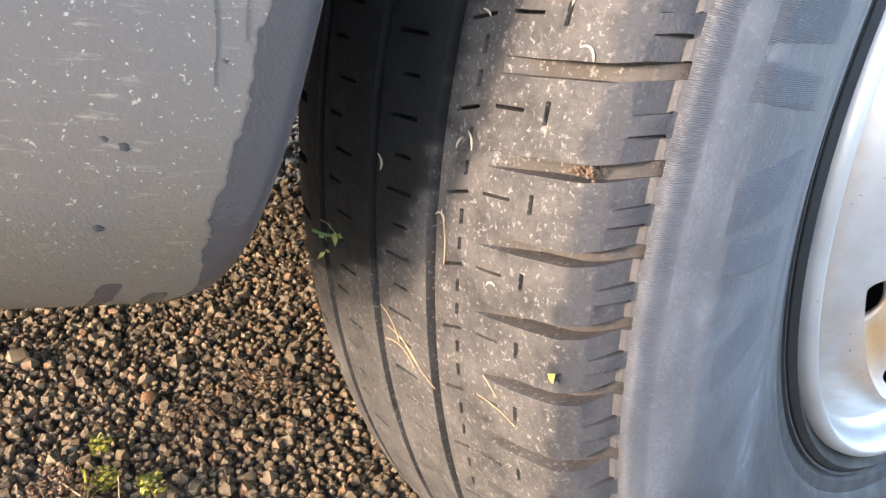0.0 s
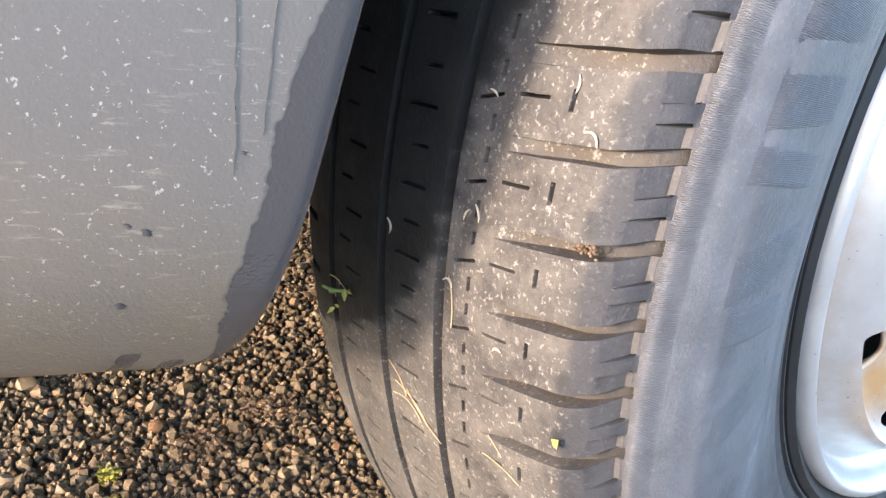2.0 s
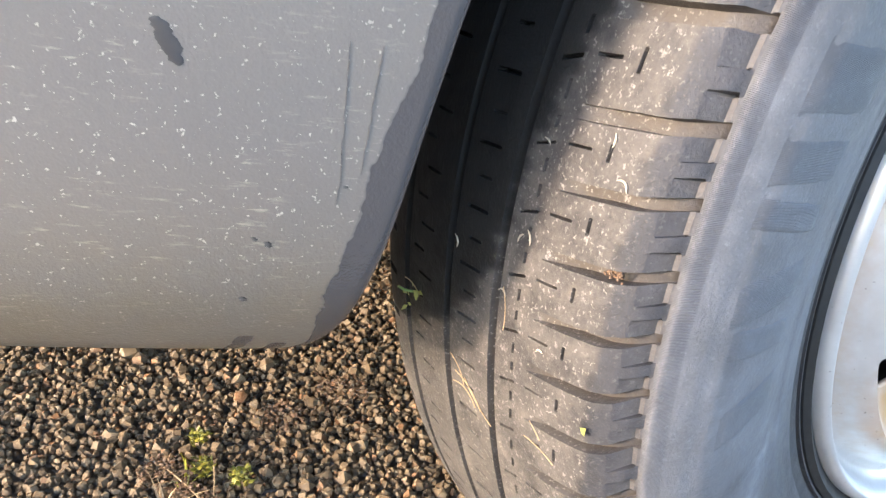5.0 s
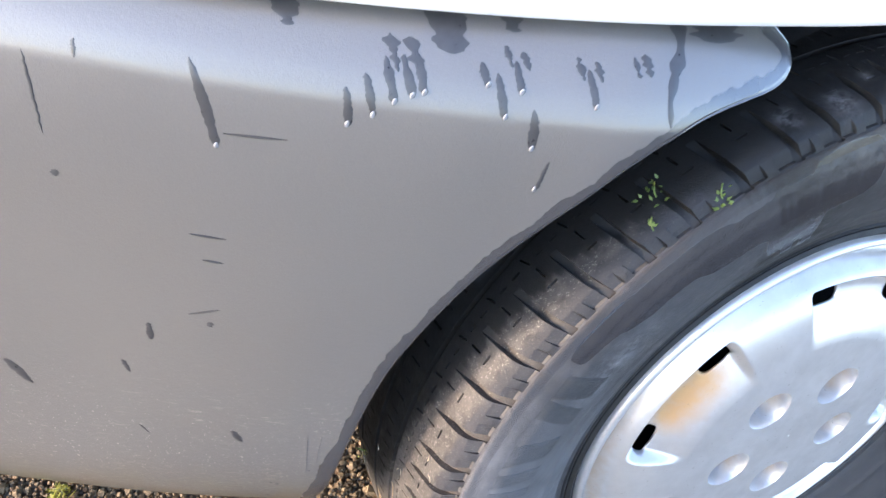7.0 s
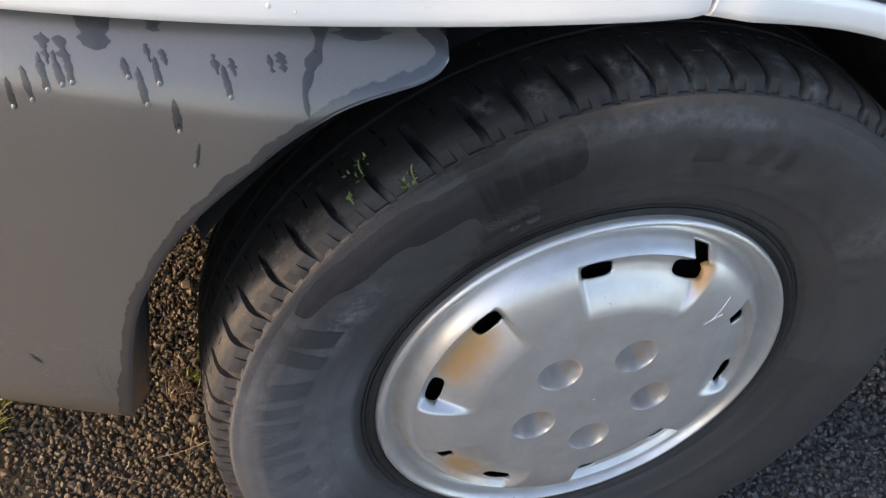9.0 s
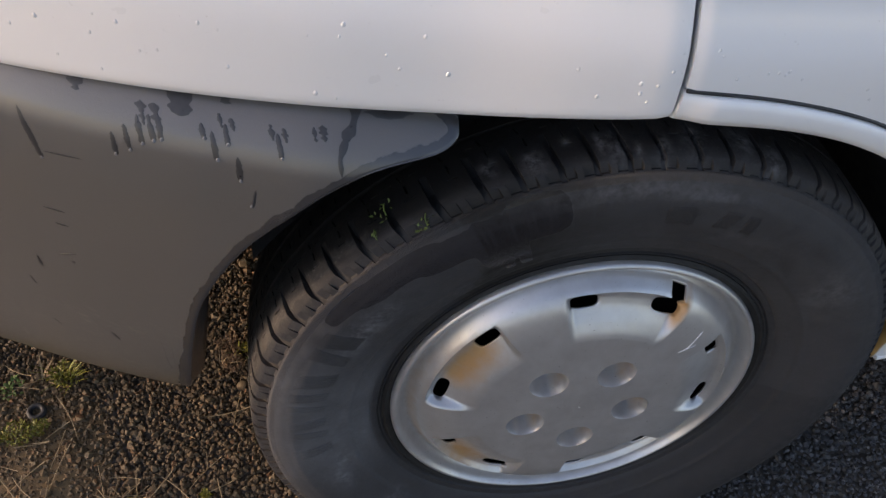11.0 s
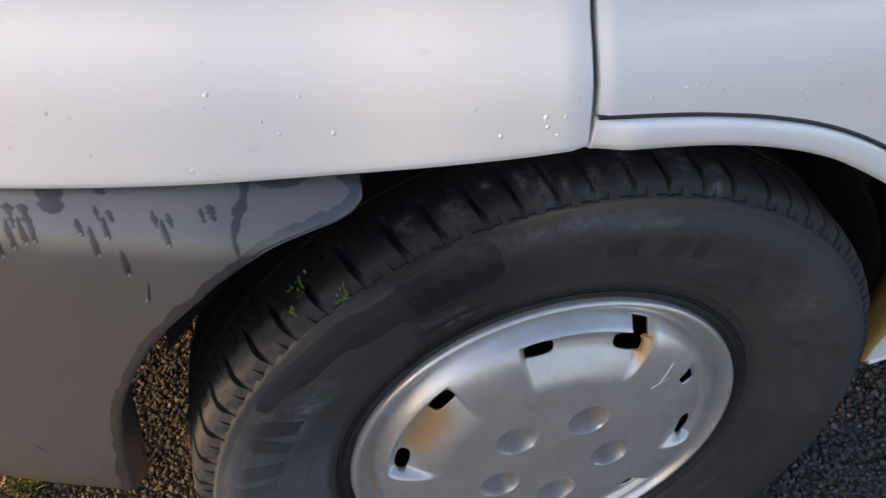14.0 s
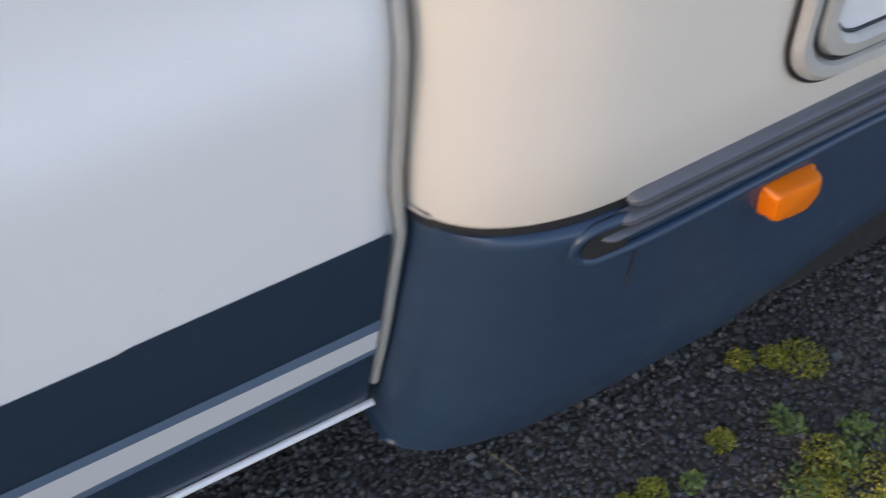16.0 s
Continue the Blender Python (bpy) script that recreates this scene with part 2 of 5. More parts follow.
def bumper_material():
    m, nt, b = material("grey_plastic", 0.45, 0.0, 1.0)
    n = noise_tex(nt, 7, 4)
    fine = noise_tex(nt, 1100, 3, 0.6)
    col = mix(nt, n, (0.071, 0.070, 0.070), (0.090, 0.088, 0.086))
    col = mix(nt, calc(nt, "MULTIPLY", fine, 0.35), col, (0.125, 0.122, 0.118))
    low = attr(nt, "splash").outputs["Fac"]
    big = ramp(nt, noise_tex(nt, 30, 5, 0.7), [(0.42, grey(0.0)), (0.72, grey(1.0))])
    scuff = ramp(nt, noise_tex(nt, 1.0, 4, 0.7, stretched(nt, 90, 90, 520)), [(0.575, grey(0.0)), (0.68, grey(1.0))])
    col = mix(nt, calc(nt, "MULTIPLY", calc(nt, "MULTIPLY", scuff, big), calc(nt, "ADD", calc(nt, "MULTIPLY", low, 0.95), 0.03)), col, (0.27, 0.25, 0.22))
    speck = ramp(nt, noise_tex(nt, 620, 3, 0.55), [(0.650, grey(0.0)), (0.70, grey(1.0))])
    col = mix(nt, calc(nt, "MULTIPLY", speck, calc(nt, "MULTIPLY", low, 0.70)), col, (0.38, 0.365, 0.335))
    brown = attr(nt, "mud").outputs["Fac"]
    col = mix(nt, calc(nt, "MULTIPLY", brown, calc(nt, "ADD", calc(nt, "MULTIPLY", big, 0.45), 0.32)), col, (0.100, 0.082, 0.052))
    wet = attr(nt, "edge").outputs["Fac"]
    wob = calc(nt, "ADD", wet, calc(nt, "MULTIPLY", calc(nt, "SUBTRACT", noise_tex(nt, 62, 3, 0.6), 0.5), 0.50))
    w = ramp(nt, wob, [(0.49, grey(0.0)), (0.53, grey(1.0))])
    col = mix(nt, w, col, (0.036, 0.037, 0.041))
    nt.links.new(col, b.inputs["Base Color"])
    nt.links.new(mix(nt, w, ramp(nt, n, [(0.3, grey(0.31)), (0.7, grey(0.42))]), grey(0.27)), b.inputs["Roughness"])
    b.inputs["Coat Roughness"].default_value = 0.24
    h = calc(nt, "ADD", fine, calc(nt, "MULTIPLY", noise_tex(nt, 320, 3, 0.6), 0.9))
    bump(nt, b, h, 0.24, 0.0007)
    return m


def ground_material():
    m, nt, b = material("gravel_bed", 0.9)
    pos = node(nt, "TexCoord").outputs["Object"]
    v = node(nt, "TexVoronoi", Scale=95.0)
    nt.links.new(pos, v.inputs["Vector"])
    c = ramp(nt, v.outputs["Color"], [(0.1, (0.045, 0.038, 0.031)), (0.5, (0.090, 0.074, 0.058)), (0.9, (0.17, 0.155, 0.135))])
    earth = noise_tex(nt, 2.2, 4)
    c = mix(nt, ramp(nt, earth, [(0.42, grey(0.0)), (0.62, grey(0.55))]), c, (0.095, 0.070, 0.045))
    c = mix(nt, ramp(nt, v.outputs["Distance"], [(0.35, grey(0.0)), (0.7, grey(0.7))]), c, (0.045, 0.036, 0.027))
    nt.links.new(c, b.inputs["Base Color"])
    bump(nt, b, calc(nt, "SUBTRACT", 1.0, v.outputs["Distance"]), 0.9, 0.006)
    return m


def pebble_material(name, stops):
    m, nt, b = material(name, 0.75)
    r = node(nt, "NewGeometry").outputs["Random Per Island"]
    c = ramp(nt, r, stops)
    c = mix(nt, calc(nt, "MULTIPLY", ramp(nt, noise_tex(nt, 350, 4), [(0.35, grey(0.0)), (0.7, grey(1.0))]), 0.40), c, (0.060, 0.046, 0.032))
    nt.links.new(c, b.inputs["Base Color"])
    bump(nt, b, noise_tex(nt, 900, 3), 0.5, 0.0006)
    return m


def plain(name, col, rough=0.6, metal=0.0, coat=0.0, var=0.25, scale=60, bmp=0.1):
    m, nt, b = material(name, rough, metal, coat)
    n = noise_tex(nt, scale, 4)
    c = mix(nt, n, tuple(x * (1 - var) for x in col), tuple(min(1, x * (1 + var)) for x in col))
    nt.links.new(c, b.inputs["Base Color"])
    nt.links.new(ramp(nt, n, [(0.3, grey(max(0.02, rough * 0.85))), (0.7, grey(min(1, rough * 1.15)))]), b.inputs["Roughness"])
    if bmp:
        bump(nt, b, noise_tex(nt, scale * 12, 3), bmp, 0.0005)
    return m


def leaf_material(name, a, b_col):
    m, nt, b = material(name, 0.55)
    c = mix(nt, node(nt, "NewGeometry").outputs["Random Per Island"], a, b_col)
    nt.links.new(c, b.inputs["Base Color"])
    b.inputs["Subsurface Weight"].default_value = 0.0
    return m


def trim_material():
    m, nt, b = material("white_trim", 0.36, 0.0, 0.4)
    rust = attr(nt, "rust").outputs["Fac"]
    n = noise_tex(nt, 40, 5, 0.6)
    r = ramp(nt, calc(nt, "ADD", rust, calc(nt, "MULTIPLY", calc(nt, "SUBTRACT", n, 0.5), 0.5)), [(0.42, grey(0.0)), (0.62, grey(1.0))])
    c = mix(nt, r, mix(nt, n, (0.78, 0.78, 0.78), (0.83, 0.83, 0.825)), mix(nt, n, (0.38, 0.20, 0.055), (0.52, 0.33, 0.12)))
    nt.links.new(c, b.inputs["Base Color"])
    return m


M_RUBBER, M_CAP, M_BUMPER, M_TRIM = rubber_material(), cap_material(), bumper_material(), trim_material()
M_WHITE = paint_material("white_paint", (0.80, 0.80, 0.805), (0.845, 0.84, 0.835))
M_CREAM = paint_material("cream_gelcoat", (0.76, 0.68, 0.58), (0.79, 0.72, 0.63), 0.35, 0.4)
M_BLUE = paint_material("dark_blue_vinyl", (0.010, 0.030, 0.055), (0.015, 0.038, 0.066), 0.34, 0.3, 0.05)
M_SKIRT = paint_material("dark_blue_skirt", (0.018, 0.042, 0.082), (0.027, 0.059, 0.106), 0.40, 0.3, 0.08)
M_MIDBLUE = paint_material("slate_blue_vinyl", (0.095, 0.155, 0.235), (0.115, 0.175, 0.255), 0.34, 0.3, 0.05)
M_PALE = paint_material("pale_grey_vinyl", (0.62, 0.63, 0.64), (0.68, 0.69, 0.69), 0.34, 0.3, 0.1)
M_BLACK = plain("black_underseal", (0.012, 0.012, 0.013), 0.85, var=0.4, bmp=0.4)
M_STEEL = plain("black_steel", (0.007, 0.007, 0.007), 0.7, 0.0)
M_SEAL = plain("rubber_seal", (0.02, 0.02, 0.022), 0.6)
M_ALU = plain("grey_rail", (0.15, 0.16, 0.18), 0.36, 0.35, var=0.15)
M_FRAME = plain("grey_frame_plastic", (0.46, 0.44, 0.40), 0.4, var=0.12)
M_ORANGE = plain("amber_plastic", (0.95, 0.19, 0.003), 0.34, 0.0, 0.1, var=0.12, scale=40)
M_GROUND = ground_material()
M_PEB_WARM = pebble_material("brown_gravel", [(0.0, (0.086, 0.053, 0.022)), (0.35, (0.112, 0.072, 0.033)), (0.65, (0.142, 0.096, 0.048)), (0.90, (0.180, 0.130, 0.074)), (0.97, (0.19, 0.088, 0.032))])
# same chippings again, with the van's shade put into a dark blue-grey
M_PEB_SHADE = pebble_material("shaded_gravel", [(0.0, (0.031, 0.032, 0.034)), (0.4, (0.055, 0.057, 0.062)), (0.75, (0.092, 0.094, 0.100)), (1.0, (0.15, 0.15, 0.152))])
M_MOSS = leaf_material("yellow_moss", (0.13, 0.145, 0.012), (0.31, 0.28, 0.02))
M_MOSS_DULL = leaf_material("dull_moss", (0.10, 0.10, 0.014), (0.24, 0.21, 0.022))
M_GREEN = leaf_material("green_leaf", (0.06, 0.115, 0.018), (0.14, 0.18, 0.045))
M_STRAW = plain("dry_straw", (0.31, 0.22, 0.12), 0.7, var=0.35, scale=90)
M_EARTH = plain("bare_earth", (0.19, 0.122, 0.058), 0.95, var=0.45, scale=60, bmp=1.0)

m_water, nt_w, b_w = material("water_on_white", 0.08, 0.0, 0.3)
b_w.inputs["Base Color"].default_value = (0.80, 0.80, 0.80, 1)
M_WATER = m_water
m_water, nt_w, b_w = material("water_on_plastic", 0.05, 0.0, 0.8)
b_w.inputs["Base Color"].default_value = (0.20, 0.20, 0.205, 1)
M_WATER_DARK = m_water
M_WETSTREAK = plain("wet_streak", (0.032, 0.033, 0.036), 0.32, var=0.3, scale=200, bmp=0.0)

# ---- motorhome: shapes of its side ----
VZ = [0.20, 0.30, 0.36, 0.42, 0.50, 0.57, 0.65, 0.705, 0.732, 0.745, 0.765, 0.785, 0.81, 0.86, 1.05, 1.30]
VY = [0.020, 0.009, 0.000, -0.011, -0.022, -0.030, -0.037, -0.0418, -0.0434, -0.0428, -0.0385, -0.0330, -0.0295, -0.0280, -0.027, -0.018]
PLAN_WING = [(-0.049, 0.0), (-0.12, 0.014), (-0.20, 0.033), (-0.30, 0.052), (-0.41, 0.080), (-0.60, 0.155), (-0.80, 0.29), (-0.95, 0.46), (-1.03, 0.70), (-1.05, 0.97)]
PLAN_BUMPER = [(-0.10, -0.018), (-0.20, -0.0175), (-0.27, -0.012), (-0.355, 0.012), (-0.414, 0.033), (-0.479, 0.060), (-0.55, 0.095), (-0.66, 0.155), (-0.80, 0.25), (-0.97, 0.42), (-1.08, 0.66), (-1.11, 0.97)]
BZ = [0.2455, 0.2465, 0.249, 0.254, 0.262, 0.272, 0.287, 0.311, 0.36, 0.43, 0.50, 0.60, 0.618, 0.632, 0.648, 0.662, 0.676]
BY = [0.120, 0.086, 0.0725, 0.0642, 0.0568, 0.0494, 0.0412, 0.0335, 0.025, 0.016, 0.008, 0.0, 0.001, 0.0055, 0.0160, 0.0300, 0.0480]
ARCH_Z = [0.2455, 0.2475, 0.250, 0.2535, 0.258, 0.268, 0.288, 0.31, 0.34, 0.37, 0.40, 0.436, 0.469, 0.499, 0.53, 0.557, 0.584, 0.6025, 0.6235, 0.631, 0.6365, 0.640, 0.645, 0.651, 0.658, 0.663, 0.676]
ARCH_X = [-0.412, -0.4000, -0.3945, -0.3910, -0.3885, -0.3865, -0.3858, -0.3848, -0.3835, -0.3815, -0.3785, -0.3730, -0.3635, -0.352, -0.337, -0.320, -0.299, -0.283, -0.2545, -0.236, -0.2150, -0.200, -0.1890, -0.1840, -0.1835, -0.188, -0.202]


def gap_lean(z):
    return -0.13 * np.clip(np.asarray(z) - 0.72, -0.03, 0.3)


def rear_shift(z):
    return -0.046 * np.clip((0.57 - np.asarray(z)) / 0.25, 0, 1.25)


def rear_lean(z):
    return 0.13 * np.clip(np.asarray(z) - 0.62, 0, 0.4)


def side_y(z):
    return smooth_interp(z, VZ, VY)


def curve_of(points, n=240):
    p = np.array(points)
    s = np.concatenate([[0], np.cumsum(np.linalg.norm(np.diff(p, axis=0), axis=1))])
    t = np.linspace(0, s[-1], n)
    return np.stack([smooth_interp(t, s, p[:, 0]), smooth_interp(t, s, p[:, 1])], 1)


def bumper_y(x, z):
    c = curve_of(PLAN_BUMPER)
    return np.interp(x, c[::-1, 0], c[::-1, 1]) + smooth_interp(z, BZ, BY)


def wing_y(x, z):
    c = curve_of(PLAN_WING)
    return np.where(np.asarray(x) > -0.049, 0.0, np.interp(x, c[::-1, 0], c[::-1, 1])) + side_y(z)


van = tagged(new("motorhome"), "white coachbuilt motorhome with a dark blue lower stripe, parked on gravel", "motorhome")


def blotch_at(x, z):
    """Damp blotches along the lower edge."""
    out = np.zeros_like(x)
    for bx, w, top in ((-0.4130, 0.0042, 0.2640), (-0.4010, 0.0042, 0.2590), (-0.4420, 0.0060, 0.2525)):
        out = np.maximum(out, 0.62 * np.exp(-((x - bx) / w) ** 4) * float(ease(top + 0.004, top - 0.003, z)))
    return out


def build_bumper():
    c = curve_of(PLAN_BUMPER, 500)
    zs = np.concatenate([np.linspace(0.2455, 0.252, 10), np.linspace(0.254, 0.30, 24), np.linspace(0.304, 0.60, 70), np.linspace(0.603, 0.676, 44)])
    us = np.linspace(0, 1, 230) ** 2.2
    V, edge, splash, mud = [], [], [], []
    arc = np.concatenate([[0], np.cumsum(np.linalg.norm(np.diff(c, axis=0), axis=1))])
    ax = smooth_interp(zs, ARCH_Z, ARCH_X)
    outline = np.stack([ax, zs], 1)
    for z, xa in zip(zs, ax):
        s0 = np.interp(-xa, -c[:, 0], arc)
        s = s0 + us * (arc[-1] - s0)
        x, y = np.interp(s, arc, c[:, 0]), np.interp(s, arc, c[:, 1]) + smooth_interp(z, BZ, BY)
        back = np.linspace(1, 0, 5)[:-1]
        lip = np.stack([xa + (0.006 + 0.008 * float(ease(0.47, 0.38, z))) * back ** (2 - float(ease(0.47, 0.38, z)) * 0.75), y[0] + 0.022 * back, np.full(4, z)], 1)
        V.append(np.concatenate([lip, np.stack([x, y, np.full_like(x, z)], 1)]))
        d = np.min(np.hypot(x[:, None] - outline[None, :, 0], z - outline[None, :, 1]), 1)
        y = y + 0.0012 * np.clip(1 - d / 0.004, 0, 1) ** 2
        V[-1][4:, 1] = y
        V[-1][:4, 1] += 0.0012
        width = 0.0088 + 0.0030 * ease(0.38, 0.33, z) * ease(0.262, 0.29, z) - 0.0050 * ease(0.275, 0.255, z)
        edge.append(np.concatenate([np.ones(4), np.maximum(np.clip(1 - d / (2 * width), 0, 1), blotch_at(x, z))]))
        mud.append(np.full(len(x) + 4, float(ease(0.345, 0.255, z))))
        splash.append(np.full(len(x) + 4, float(ease(0.47, 0.30, z))))
    V = np.array(V)
    nu, nv = V.shape[:2]
    ob = mesh("bumper", V.reshape(-1, 3), grid_faces(nu, nv), M_BUMPER, van,
              "scuffed grey plastic bumper end with wet edges", 50,
              {"edge": np.array(edge).ravel(), "splash": np.array(splash).ravel(), "mud": np.array(mud).ravel()})
    thicken(ob, 0.0035)
    return ob


def build_wing():
    c = curve_of(PLAN_WING, 160)
    bx = [-1.05, -0.6, -0.496, -0.385, -0.272, -0.195, -0.118, -0.08, -0.049]
    bz = [0.655, 0.659, 0.661, 0.6645, 0.669, 0.674, 0.6835, 0.6885, 0.694]
    V = []
    for x, y in c:
        zb = float(smooth_interp(x, bx, bz))
        zs = np.concatenate([[zb + 0.004, zb + 0.0005], zb + 0.003 + (1.28 - zb) * np.linspace(0, 1, 60) ** 1.2])
        off = np.concatenate([[0.03, 0.0035], np.zeros(60)])
        off[2] = 0.001
        V.append(np.stack([x + ease(-0.35, -0.049, x) * gap_lean(zs), y + side_y(zs) + off, zs], 1))
    V = np.array(V)
    V[0, :, 1] += 0.0025
    V = np.concatenate([V[:1] + np.array([0.0008, 0.012, 0]), V])
    ob = mesh("front_wing", V.reshape(-1, 3), grid_faces(*V.shape[:2])[:, ::-1], M_WHITE, van, "white painted front wing beaded with rain", 50)
    return thicken(ob, 0.0015)


OUT_X = [-0.045, 0.014, 0.065, 0.127, 0.191, 0.249, 0.31, 0.371, 0.403, 0.425, 0.4325]
OUT_Z = [0.7205, 0.7145, 0.706, 0.690, 0.663, 0.627, 0.575, 0.510, 0.461, 0.398, 0.322]
IN_X = [-0.045, 0.034, 0.089, 0.152, 0.202, 0.251, 0.291, 0.326, 0.352, 0.367, 0.376]
IN_Z = [0.694, 0.687, 0.677, 0.656, 0.630, 0.599, 0.561, 0.509, 0.453, 0.390, 0.306]


def build_door():
    xs = np.concatenate([np.linspace(-0.0445, 0.38, 70), np.linspace(0.384, 0.4325, 24), np.linspace(0.436, 1.134, 60)])
    V = []
    for x in xs:
        zb = float(np.interp(x, OUT_X, OUT_Z)) if x < 0.4325 else 0.318
        zs = np.concatenate([[zb], zb + 0.0025 + (1.28 - zb) * np.linspace(0, 1, 70) ** 1.1])
        y = side_y(zs)
        y[0] += 0.004
        V.append(np.stack([x + ease(0.6, 1.134, x) * (rear_shift(zs) + rear_lean(zs)) + ease(0.3, -0.043, x) * gap_lean(zs), y, zs], 1))
    V = np.array(V)
    V[0, :, 1] += 0.002
    V[-1, :, 1] += 0.004
    V = np.concatenate([V[:1] + np.array([-0.0008, 0.012, 0]), V])
    ob = mesh("cab_door", V.reshape(-1, 3), grid_faces(*V.shape[:2]), M_WHITE, van, "white painted cab door with a dark blue lower band", 50)
    thicken(ob, 0.0015)
    return ob


def build_arch_trim():
    n = 90
    t = np.linspace(0, 1, n)

    def run(X, Z):
        p = np.array([X, Z]).T
        s = np.concatenate([[0], np.cumsum(np.linalg.norm(np.diff(p, axis=0), axis=1))])
        return np.stack([smooth_interp(t * s[-1], s, p[:, 0]), smooth_interp(t * s[-1], s, p[:, 1])], 1)
    o, i = run(OUT_X, OUT_Z), run(IN_X, IN_Z)
    prof = [(0.03, 0.006), (0.05, -0.001), (0.12, -0.0035), (0.35, -0.0050), (0.7, -0.0050), (0.92, -0.0035), (1.0, 0.001), (1.0, 0.009), (0.97, 0.022), (0.93, 0.036)]
    V, rust = [], []
    for k in range(n):
        row = []
        for q, dy in prof:
            q0 = 0.15 * float(ease(0.45, 0.72, t[k]))
            p = o[k] * (1 - q) * (1 - q0) + i[k] * (q + q0 * (1 - q))
            row.append((p[0], float(side_y(p[1])) + dy + 0.0052 * float(ease(0.045, 0.0, t[k])), p[1]))
            rust.append(float(ease(0.56, 0.76, t[k])) * (1.1 if q > 0.9 and dy >= 0.0 else 0.62 if q >= 0.92 else 0.0))
        V.append(row)
    V = np.array(V)
    V = np.concatenate([V[:1] * np.array([1, 0, 1]) + np.array([0.0015, 0.02, 0]), V])
    rust = [0.0] * len(prof) + rust
    ob = mesh("wheel_arch_trim", V.reshape(-1, 3), grid_faces(*V.shape[:2])[:, ::-1], M_TRIM, van, "white wheel arch trim, rust stained at its lower end", 60, {"rust": rust})
    thicken(ob, 0.002)
    k = t > 0.53
    rib = o[k] + np.array([0.0022, 0.0010])
    v, f = tube(np.array([(p[0], float(side_y(p[1])) - 0.0005, p[1]) for p in rib[:-1]]), np.interp(t[k][:-1], [0.53, 0.72, 1.0], [0.0005, 0.0022, 0.0026]), 8)
    mesh("arch_bead", v, f, M_TRIM, van, "thin white bead beside the arch trim", 60, {"rust": np.zeros(len(v))})
    v, f = tube(np.array([(p[0], float(side_y(p[1])) + 0.0006, p[1]) for p in o + (0.11 * ease(0.45, 0.72, t))[:, None] * (i - o) + np.array([0.0004, 0.0012])]), 0.0017 + 0.0010 * ease(0.45, 0.72, t), 6)
    mesh("arch_seal", v, f, M_SEAL, van, "dark seam above the arch trim", 60)
    return ob


def sheet(name, xs, top, bottom, mat, lift, rows=10, label=""):
    """A vinyl strip laid on the door, between two edges."""
    V = []
    for x, a, b in zip(xs, top, bottom):
        z = np.linspace(b, a, rows)
        V.append(np.stack([x + ease(0.6, 1.134, x) * rear_shift(z), side_y(z) - lift, z], 1))
    V = np.array(V)
    return mesh(name, V.reshape(-1, 3), grid_faces(*V.shape[:2]), mat, van, label, 60)


def build_decals():
    xs = np.concatenate([np.linspace(0.2845, 0.30, 10), np.linspace(0.305, 1.131, 80)])
    top = smooth_interp(xs, [0.2845, 0.287, 0.296, 0.372, 0.45, 0.565, 0.73, 1.131], [0.602, 0.626, 0.634, 0.610, 0.591, 0.575, 0.569, 0.574])
    top = top + 0.0022 * (ease(0.588, 0.594, xs)) - 0.0022 * ease(0.60, 0.9, xs) + 0.0022 * ease(0.925, 0.931, xs)
    bottom = np.where(xs < 0.4345, np.interp(xs, OUT_X, OUT_Z) + 0.003, 0.3225)
    sheet("blue_band", xs, top, bottom, M_BLUE, 0.0009, 24, "dark blue vinyl band")
    t = np.linspace(0, 1, 70) ** 1.7
    xs = 0.507 + (1.131 - 0.507) * t
    sheet("slate_stripe", xs, smooth_interp(xs, [0.507, 0.517, 0.55, 0.603, 0.71, 0.89, 1.131], [0.403, 0.422, 0.442, 0.457, 0.4615, 0.462, 0.466]),
          smooth_interp(xs, [0.507, 0.515, 0.55, 0.65, 0.9, 1.131], [0.399, 0.391, 0.385, 0.386, 0.397, 0.413]), M_MIDBLUE, 0.0014, 8, "slate blue vinyl stripe")
    xs = 0.527 + (1.1305 - 0.527) * t
    sheet("pale_stripe", xs, smooth_interp(xs, [0.527, 0.545, 0.574, 0.655, 0.89, 1.131], [0.405, 0.416, 0.428, 0.4445, 0.448, 0.4505]),
          smooth_interp(xs, [0.527, 0.56, 0.653, 0.897, 1.131], [0.401, 0.395, 0.3965, 0.4105, 0.4225]), M_PALE, 0.0019, 8, "pale grey vinyl stripe")


def build_sill():
    xs = np.linspace(0.385, 1.092, 60)
    p = np.stack([xs, np.full_like(xs, 0.004), np.interp(xs, [0.385, 0.43, 0.6, 1.092], [0.308, 0.3135, 0.313, 0.316])], 1)
    v, f = tube(p, 0.0038, 10)
    mesh("sill_strip", v, f, M_TRIM, van, "white sill edge strip", 60, {"rust": np.zeros(len(v))})


build_bumper()
build_wing()
build_door()
build_arch_trim()
build_decals()
build_sill()


# ---- motorhome: living body ----
PLAN_HAB = [(1.146, 0.03), (1.149, -0.020), (1.157, -0.046), (1.172, -0.067), (1.195, -0.084), (1.225, -0.096), (1.262, -0.103), (1.31, -0.105), (1.7, -0.105), (3.9, -0.105)]


def rise(x, z):
    """The lower edge climbs towards the rear."""
    return float(ease(0.46, 0.27, z)) * float(np.interp(x, [1.2, 1.45, 1.56, 1.75, 3.9], [0.0, 0.012, 0.055, 0.12, 0.16]))


